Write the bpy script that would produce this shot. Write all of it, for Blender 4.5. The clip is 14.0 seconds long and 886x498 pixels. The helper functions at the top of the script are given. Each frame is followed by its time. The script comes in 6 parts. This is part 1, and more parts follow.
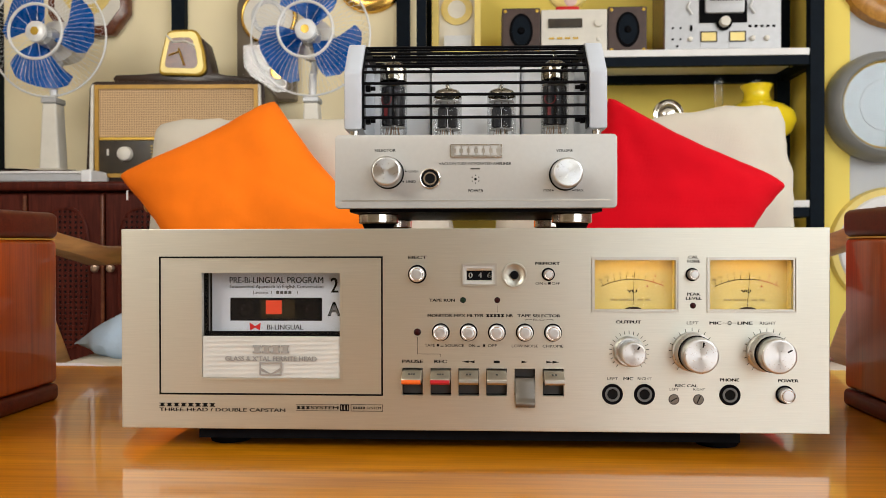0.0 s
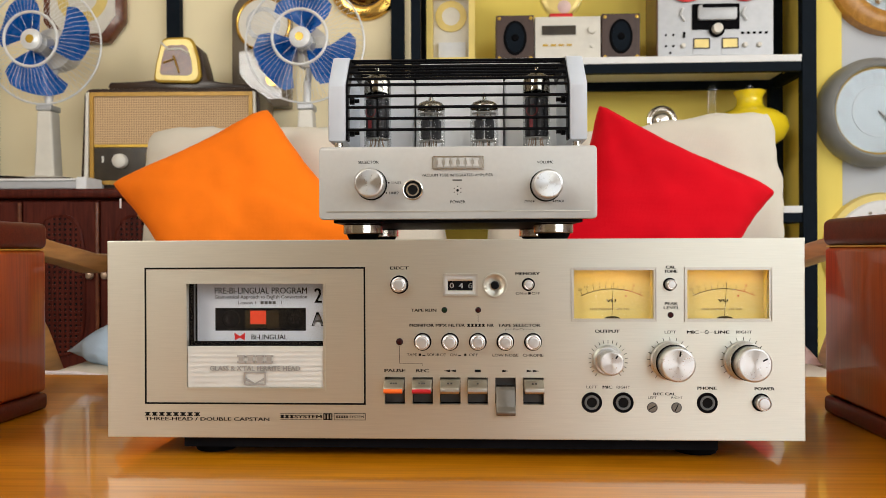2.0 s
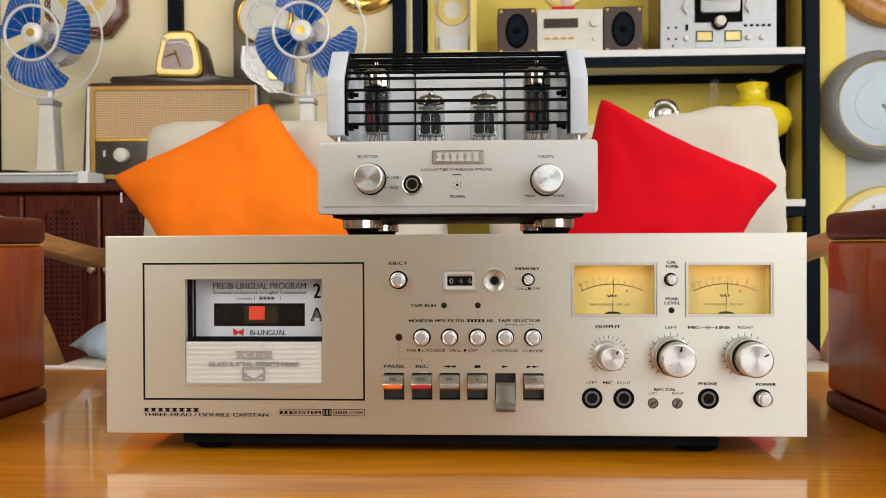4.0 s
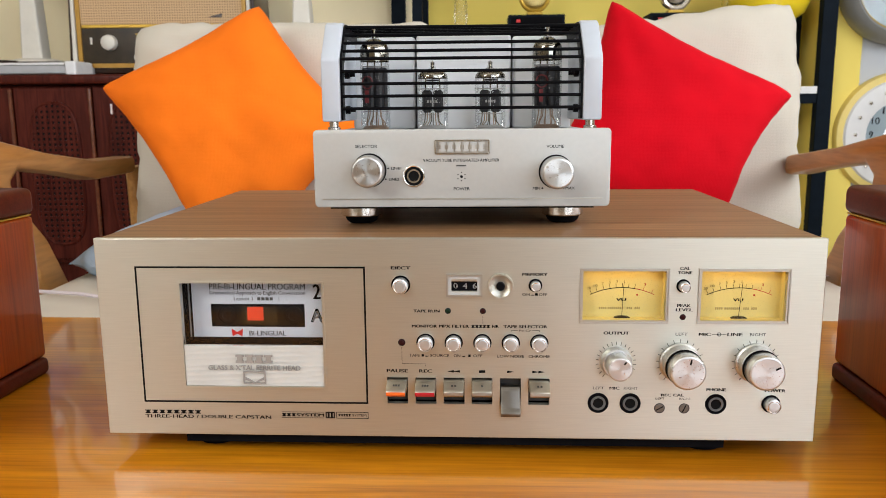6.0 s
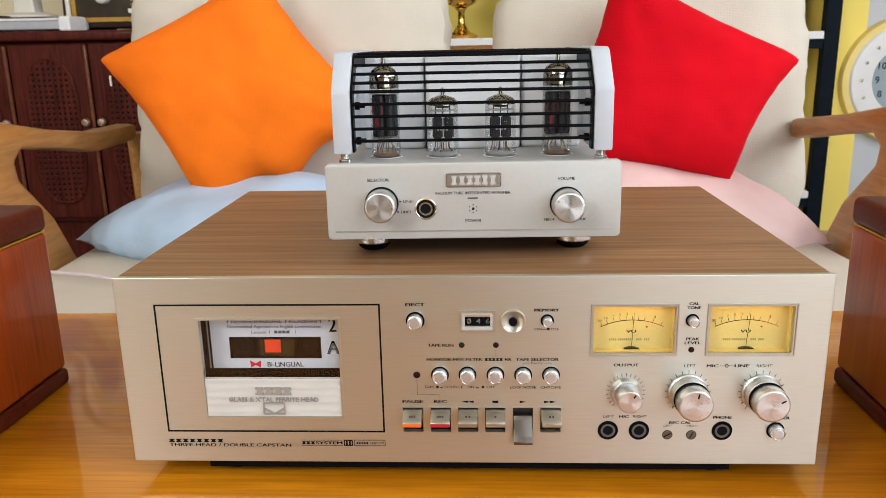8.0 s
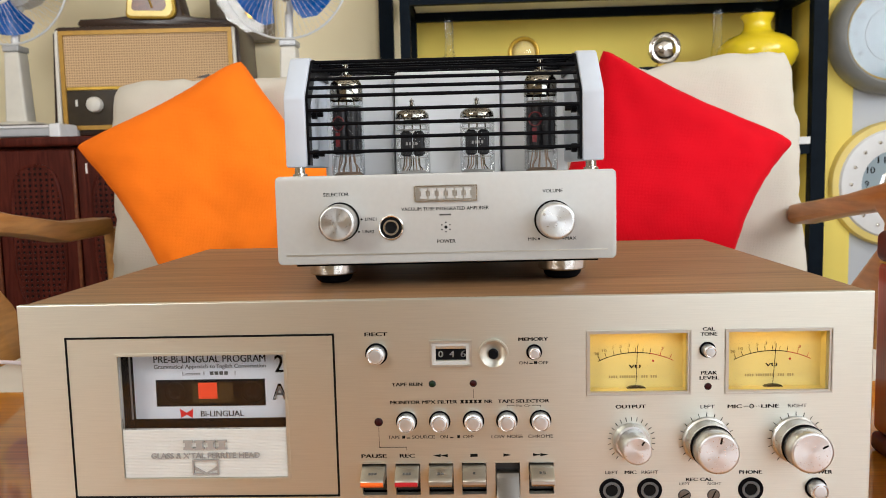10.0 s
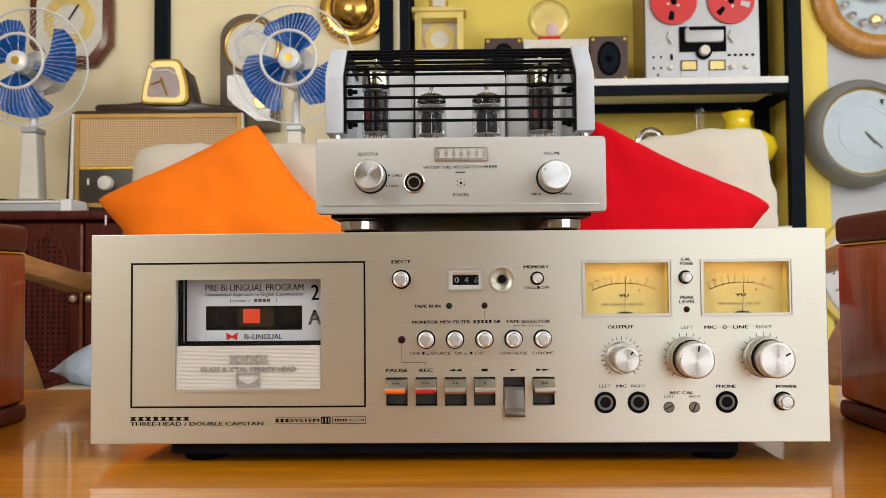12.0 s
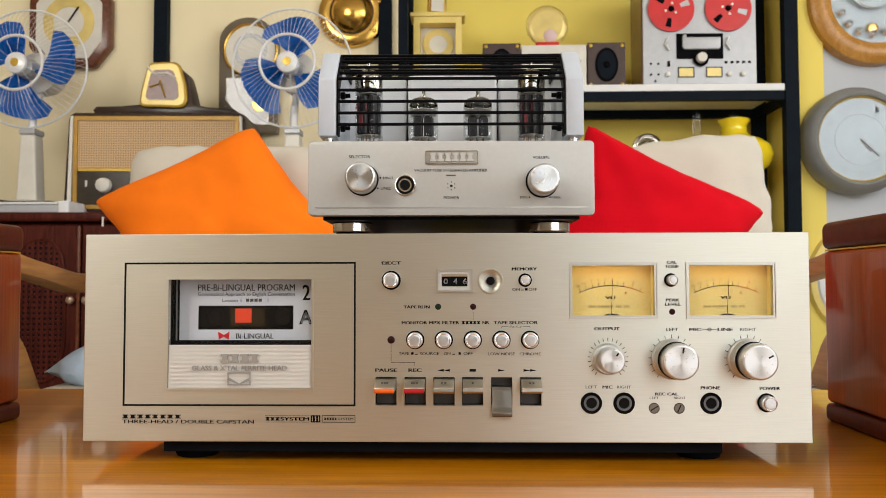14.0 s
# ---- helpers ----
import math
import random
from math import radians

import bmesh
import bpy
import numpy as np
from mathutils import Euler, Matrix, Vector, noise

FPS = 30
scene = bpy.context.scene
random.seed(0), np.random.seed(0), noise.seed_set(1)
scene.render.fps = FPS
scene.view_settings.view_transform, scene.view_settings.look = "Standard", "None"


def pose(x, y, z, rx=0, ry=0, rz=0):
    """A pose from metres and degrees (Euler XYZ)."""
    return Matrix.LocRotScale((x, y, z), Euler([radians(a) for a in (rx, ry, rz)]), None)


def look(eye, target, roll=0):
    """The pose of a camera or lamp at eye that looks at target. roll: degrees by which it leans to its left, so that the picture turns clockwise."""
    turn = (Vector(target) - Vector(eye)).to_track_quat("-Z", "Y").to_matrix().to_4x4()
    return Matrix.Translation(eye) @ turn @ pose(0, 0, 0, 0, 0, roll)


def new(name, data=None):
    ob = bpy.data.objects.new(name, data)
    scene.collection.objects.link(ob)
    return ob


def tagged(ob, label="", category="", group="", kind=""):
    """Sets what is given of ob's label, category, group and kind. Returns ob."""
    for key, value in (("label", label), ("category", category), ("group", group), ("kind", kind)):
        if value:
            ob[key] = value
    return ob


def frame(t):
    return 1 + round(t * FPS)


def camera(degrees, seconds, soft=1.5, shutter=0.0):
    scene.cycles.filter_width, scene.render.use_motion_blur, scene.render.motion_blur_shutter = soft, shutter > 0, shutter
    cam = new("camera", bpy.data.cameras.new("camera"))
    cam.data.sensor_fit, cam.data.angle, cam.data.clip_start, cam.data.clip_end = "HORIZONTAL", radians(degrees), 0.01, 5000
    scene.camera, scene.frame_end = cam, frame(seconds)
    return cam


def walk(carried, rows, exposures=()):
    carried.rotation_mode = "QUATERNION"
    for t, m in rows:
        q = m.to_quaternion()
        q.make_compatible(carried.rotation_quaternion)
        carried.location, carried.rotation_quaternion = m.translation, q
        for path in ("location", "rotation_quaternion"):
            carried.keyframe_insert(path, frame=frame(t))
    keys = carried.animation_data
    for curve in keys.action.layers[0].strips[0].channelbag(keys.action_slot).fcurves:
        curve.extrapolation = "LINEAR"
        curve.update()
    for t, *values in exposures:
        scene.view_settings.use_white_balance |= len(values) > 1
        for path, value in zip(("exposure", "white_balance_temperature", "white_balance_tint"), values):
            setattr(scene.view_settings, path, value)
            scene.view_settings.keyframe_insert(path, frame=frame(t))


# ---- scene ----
cam = camera(59.0, 14.0, 0.85)
cam.data.dof.use_dof, cam.data.dof.focus_distance, cam.data.dof.aperture_fstop = True, 0.50, 26.0
PATH = [
    (0, (0.0078, -0.4864, 0.1289), (-0.088, 1.5113, 0.1177), -0.11),
    (0.5, (0.013, -0.4884, 0.1285), (-0.075, 1.5097, 0.1247), -0.06),
    (1, (0.0168, -0.4925, 0.1279), (-0.0688, 1.5057, 0.1301), -0.11),
    (1.5, (0.0179, -0.4935, 0.1299), (-0.0683, 1.5047, 0.1335), -0.20),
    (2, (0.0181, -0.4931, 0.1323), (-0.0709, 1.5049, 0.1346), -0.24),
    (2.5, (0.0178, -0.4931, 0.1324), (-0.0743, 1.5048, 0.1335), -0.26),
    (3, (0.0184, -0.4922, 0.1318), (-0.0766, 1.5055, 0.1322), -0.28),
    (5.3, (0.0205, -0.4737, 0.1486), (-0.0745, 1.5168, -0.0213), -0.38),
    (5.5, (0.0154, -0.4678, 0.166), (-0.0801, 1.5153, -0.0754), -0.35),
    (6, (0.017, -0.4614, 0.2142), (-0.0802, 1.5057, -0.1338), -0.46),
    (6.5, (0.0138, -0.4559, 0.2558), (-0.0853, 1.4915, -0.1889), -0.68),
    (7, (0.0093, -0.4563, 0.278), (-0.0939, 1.4752, -0.2305), -0.92),
    (7.2, (0.0101, -0.457, 0.2797), (-0.0945, 1.4715, -0.239), -1.0),
    (9.3, (0.0054, -0.4235, 0.2276), (-0.0788, 1.5427, -0.1286), -1.46),
    (9.5, (0.0026, -0.3985, 0.2141), (-0.0814, 1.5759, -0.0934), -1.50),
    (10, (0.0205, -0.3953, 0.2044), (-0.0616, 1.5929, 0.0032), -1.41),
    (10.5, (0.0186, -0.4138, 0.1863), (-0.0537, 1.5826, 0.0901), -1.13),
    (11, (0.0069, -0.4342, 0.1461), (-0.0623, 1.5646, 0.1273), -0.92),
    (11.5, (0.0039, -0.4554, 0.1213), (-0.063, 1.543, 0.1616), -0.63),
    (12, (0.0066, -0.4689, 0.1113), (-0.0489, 1.529, 0.1843), -0.52),
    (12.5, (0.0094, -0.4701, 0.1072), (-0.0424, 1.5273, 0.1942), -0.32),
    (13, (0.0126, -0.4729, 0.1069), (-0.0366, 1.5245, 0.1968), -0.21),
    (13.5, (0.0105, -0.4744, 0.1074), (-0.0384, 1.5231, 0.1946), -0.15),
    (14, (0.0121, -0.4755, 0.1092), (-0.039, 1.522, 0.1942), -0.12),
]
EXPOSURES = [(0, -0.13, 6500, 10), (3, -0.14, 6500, 10), (6, 0.0, 6080, 10), (9.5, 0.04, 6080, 10), (11.5, -0.15, 6450, 10), (14, -0.16, 6500, 10)]
walk(cam, [(t, look(eye, target, roll)) for t, eye, target, roll in PATH], EXPOSURES)


# ---- world and light ----
world = bpy.data.worlds.new("sky_world")
scene.world = world
world.use_nodes = True
wn = world.node_tree
sky = wn.nodes.new("ShaderNodeTexSky")
sky.sky_type, sky.sun_disc = "NISHITA", False
sky.sun_elevation, sky.sun_rotation = radians(40), radians(120)
wn.nodes["Background"].inputs["Strength"].default_value = 0.12
wn.links.new(sky.outputs[0], wn.nodes["Background"].inputs[0])
scene.view_settings.exposure = 0.0


def area_lamp(name, eye, target, sx, sy, watts, colour):
    data = bpy.data.lights.new(name, "AREA")
    data.shape, data.size, data.size_y, data.energy, data.color = "RECTANGLE", sx, sy, watts, colour
    ob = new(name, data)
    ob.matrix_world = look(eye, target)
    return ob


area_lamp("front_window_light", (1.35, -2.15, 0.95), (0.1, 0.8, 0.6), 2.0, 2.2, 34, (0.96, 0.98, 1.0))
# added lamp with no known source, brightens the left wall and cushions
area_lamp("high_window_light", (-1.90, -2.15, 1.62), (-1.3, 0, 1.2), 1.4, 1.1, 62, (1.0, 0.960, 0.88))
area_lamp("side_window_light", (2.55, -0.3, 1.45), (0, 0.2, 0.9), 2.8, 1.4, 68, (1.0, 0.975, 0.93))
for mx in (0.1025, 0.173):
    area_lamp("meter_bulb", (mx, 0.0035, 0.1195), (mx, 0.0085, 0.09), 0.040, 0.003, 0.0054, (1.0, 0.55, 0.11))

# ---- materials ----


def shader(name):
    m = bpy.data.materials.new(name)
    m.use_nodes = True
    return m, m.node_tree, m.node_tree.nodes["Principled BSDF"]


def put(bsdf, **values):
    names = dict(col="Base Color", rough="Roughness", metal="Metallic", coat="Coat Weight", coat_rough="Coat Roughness",
                 sheen="Sheen Weight", trans="Transmission Weight", ior="IOR", spec="Specular IOR Level", sss="Subsurface Weight")
    for k, v in values.items():
        bsdf.inputs[names[k]].default_value = (*v, 1) if k == "col" else v


def node(nt, kind, **inputs):
    n = nt.nodes.new(kind)
    for k, v in inputs.items():
        n.inputs[k].default_value = v
    return n


def mapped(nt, scale):
    co = nt.nodes.new("ShaderNodeTexCoord")
    mp = nt.nodes.new("ShaderNodeMapping")
    mp.inputs["Scale"].default_value = scale
    nt.links.new(co.outputs["Object"], mp.inputs["Vector"])
    return mp


def noise_of(nt, scale, size, detail=4.0, distortion=0.0):
    mp = mapped(nt, scale)
    n = node(nt, "ShaderNodeTexNoise", Scale=size, Detail=detail, Distortion=distortion)
    nt.links.new(mp.outputs[0], n.inputs["Vector"])
    return n


def ramp(nt, source, stops):
    r = nt.nodes.new("ShaderNodeValToRGB")
    r.color_ramp.elements[0].position, r.color_ramp.elements[0].color = stops[0][0], (*stops[0][1], 1)
    r.color_ramp.elements[1].position, r.color_ramp.elements[1].color = stops[-1][0], (*stops[-1][1], 1)
    for p, c in stops[1:-1]:
        r.color_ramp.elements.new(p).color = (*c, 1)
    nt.links.new(source.outputs["Fac"], r.inputs["Fac"])
    return r


def relief(nt, bsdf, source, strength, distance=0.001):
    b = node(nt, "ShaderNodeBump", Strength=strength, Distance=distance)
    nt.links.new(source.outputs["Fac"], b.inputs["Height"])
    nt.links.new(b.outputs["Normal"], bsdf.inputs["Normal"])


def spread(c, k):
    return tuple(max(0.0, min(1.0, v * k)) for v in c)


def plain(name, col, rough=0.5, metal=0.0, size=40.0, var=0.10, bump=0.05, fine=6.0, **more):
    """A surface with blotches at one size and fine grain at a smaller one."""
    m, nt, b = shader(name)
    put(b, col=col, rough=rough, metal=metal, **more)
    big = noise_of(nt, (1, 1, 1), size, 3)
    r = ramp(nt, big, [(0.3, spread(col, 1 - var)), (0.7, spread(col, 1 + var))])
    nt.links.new(r.outputs[0], b.inputs["Base Color"])
    small = noise_of(nt, (1, 1, 1), size * fine, 4)
    rr = nt.nodes.new("ShaderNodeMapRange")
    rr.inputs["To Min"].default_value, rr.inputs["To Max"].default_value = max(0.02, rough - 0.06), min(1, rough + 0.06)
    nt.links.new(small.outputs["Fac"], rr.inputs["Value"])
    nt.links.new(rr.outputs[0], b.inputs["Roughness"])
    if bump:
        relief(nt, b, small, bump)
    return m


def timber(name, dark, light, along=(1, 14, 14), size=6.0, rough=0.4, coat=0.0, coat_rough=0.1, bump=0.05, spec=0.3):
    m, nt, b = shader(name)
    put(b, rough=rough, coat=coat, coat_rough=coat_rough, spec=spec)
    broad = noise_of(nt, along, size, 5, 1.2)
    fine = noise_of(nt, tuple(a * 5 if a > 1 else a * 1.5 for a in along), size * 2.2, 6, 0.4)
    r1 = ramp(nt, broad, [(0.28, dark), (0.5, tuple((p + q) / 2 for p, q in zip(dark, light))), (0.72, light)])
    r2 = ramp(nt, fine, [(0.30, (0.62, 0.60, 0.58)), (0.60, (1, 1, 1))])
    mix = nt.nodes.new("ShaderNodeMix")
    mix.data_type, mix.blend_type = "RGBA", "MULTIPLY"
    mix.inputs["Factor"].default_value = 0.75
    nt.links.new(r1.outputs[0], mix.inputs[6])
    nt.links.new(r2.outputs[0], mix.inputs[7])
    nt.links.new(mix.outputs[2], b.inputs["Base Color"])
    if bump:
        relief(nt, b, fine, bump, 0.0005)
    return m


def brushed(name, col, along, rough=0.36, size=30.0, depth=0.10, metal=1.0, aniso=0.0):
    """Brushed metal; strokes along x spread the gloss up and down."""
    m, nt, b = shader(name)
    put(b, col=col, rough=rough, metal=metal)
    if aniso:
        b.inputs["Anisotropic"].default_value = aniso
        up = node(nt, "ShaderNodeCombineXYZ", Z=1.0)
        nt.links.new(up.outputs[0], b.inputs["Tangent"])
    n = noise_of(nt, along, size, 5)
    r = ramp(nt, n, [(0.25, spread(col, 0.94)), (0.75, spread(col, 1.05))])
    nt.links.new(r.outputs[0], b.inputs["Base Color"])
    rr = nt.nodes.new("ShaderNodeMapRange")
    rr.inputs["To Min"].default_value, rr.inputs["To Max"].default_value = rough - 0.06, rough + 0.08
    nt.links.new(n.outputs["Fac"], rr.inputs["Value"])
    nt.links.new(rr.outputs[0], b.inputs["Roughness"])
    relief(nt, b, n, depth, 0.0002)
    return m


def turned(name, col, rough=0.30, aniso=0.85, metal=1.0):
    """Metal faced off on a lathe: fine rings that spread the gloss into rays."""
    m, nt, b = shader(name)
    put(b, col=col, rough=rough, metal=metal)
    b.inputs["Anisotropic"].default_value = aniso
    tg = nt.nodes.new("ShaderNodeTangent")
    tg.direction_type, tg.axis = "RADIAL", "Y"
    nt.links.new(tg.outputs[0], b.inputs["Tangent"])
    n = noise_of(nt, (1, 1, 1), 900, 3)
    rr = nt.nodes.new("ShaderNodeMapRange")
    rr.inputs["To Min"].default_value, rr.inputs["To Max"].default_value = rough - 0.05, rough + 0.08
    nt.links.new(n.outputs["Fac"], rr.inputs["Value"])
    nt.links.new(rr.outputs[0], b.inputs["Roughness"])
    return m


def woven(name, col, size=900.0, rough=0.9, var=0.08, sheen=0.0):
    m, nt, b = shader(name)
    put(b, rough=rough, sheen=sheen, spec=0.12)
    big = noise_of(nt, (1, 1, 1), 9, 4)
    r = ramp(nt, big, [(0.3, spread(col, 1 - var)), (0.7, spread(col, 1 + var))])
    nt.links.new(r.outputs[0], b.inputs["Base Color"])
    mp = mapped(nt, (1, 1, 1))
    w1 = node(nt, "ShaderNodeTexWave", Scale=size / 6.28, Distortion=1.5)
    w2 = node(nt, "ShaderNodeTexWave", Scale=size / 6.28, Distortion=1.5)
    w2.bands_direction = "Z"
    add = nt.nodes.new("ShaderNodeMath")
    for i, w in enumerate((w1, w2)):
        nt.links.new(mp.outputs[0], w.inputs["Vector"])
        nt.links.new(w.outputs["Fac"], add.inputs[i])
    bp = node(nt, "ShaderNodeBump", Strength=0.25, Distance=0.0008)
    nt.links.new(add.outputs[0], bp.inputs["Height"])
    nt.links.new(bp.outputs["Normal"], b.inputs["Normal"])
    return m


def grille(name, dark, light, pitch=0.0085):
    """Open loudspeaker cloth: pale threads over a darker ground, in rows both ways."""
    m, nt, b = shader(name)
    put(b, rough=0.9, spec=0.1)
    mp = mapped(nt, (1, 1, 1))
    both = nt.nodes.new("ShaderNodeMath")
    both.operation = "MULTIPLY"
    for i, way in enumerate(("X", "Z")):
        w = node(nt, "ShaderNodeTexWave", Scale=math.pi / (10 * pitch), Distortion=0.6)
        w.bands_direction = way
        nt.links.new(mp.outputs[0], w.inputs["Vector"])
        nt.links.new(w.outputs["Fac"], both.inputs[i])
    r = nt.nodes.new("ShaderNodeValToRGB")
    r.color_ramp.elements[0].position, r.color_ramp.elements[0].color = 0.10, (*light, 1)
    r.color_ramp.elements[1].position, r.color_ramp.elements[1].color = 0.75, (*dark, 1)
    nt.links.new(both.outputs[0], r.inputs["Fac"])
    nt.links.new(r.outputs[0], b.inputs["Base Color"])
    bp = node(nt, "ShaderNodeBump", Strength=0.3, Distance=0.001)
    nt.links.new(both.outputs[0], bp.inputs["Height"])
    nt.links.new(bp.outputs["Normal"], b.inputs["Normal"])
    return m


def clear(name, tint=(1, 1, 1), gloss=0.03, ior=1.45, shine_of=1.0):
    """Thin clear glass: what lies behind shows, with a gloss that grows at the rim."""
    m = bpy.data.materials.new(name)
    m.use_nodes = True
    nt = m.node_tree
    nt.nodes.remove(nt.nodes["Principled BSDF"])
    see = node(nt, "ShaderNodeBsdfTransparent", Color=(*tint, 1))
    shine = node(nt, "ShaderNodeBsdfGlossy", Roughness=gloss)
    fr = node(nt, "ShaderNodeFresnel", IOR=ior)
    mix = nt.nodes.new("ShaderNodeMixShader")
    part_of = nt.nodes.new("ShaderNodeMath")
    part_of.operation = "MULTIPLY"
    part_of.inputs[1].default_value = shine_of
    nt.links.new(fr.outputs[0], part_of.inputs[0])
    nt.links.new(part_of.outputs[0], mix.inputs[0])
    nt.links.new(see.outputs[0], mix.inputs[1])
    nt.links.new(shine.outputs[0], mix.inputs[2])
    nt.links.new(mix.outputs[0], nt.nodes["Material Output"].inputs["Surface"])
    return m


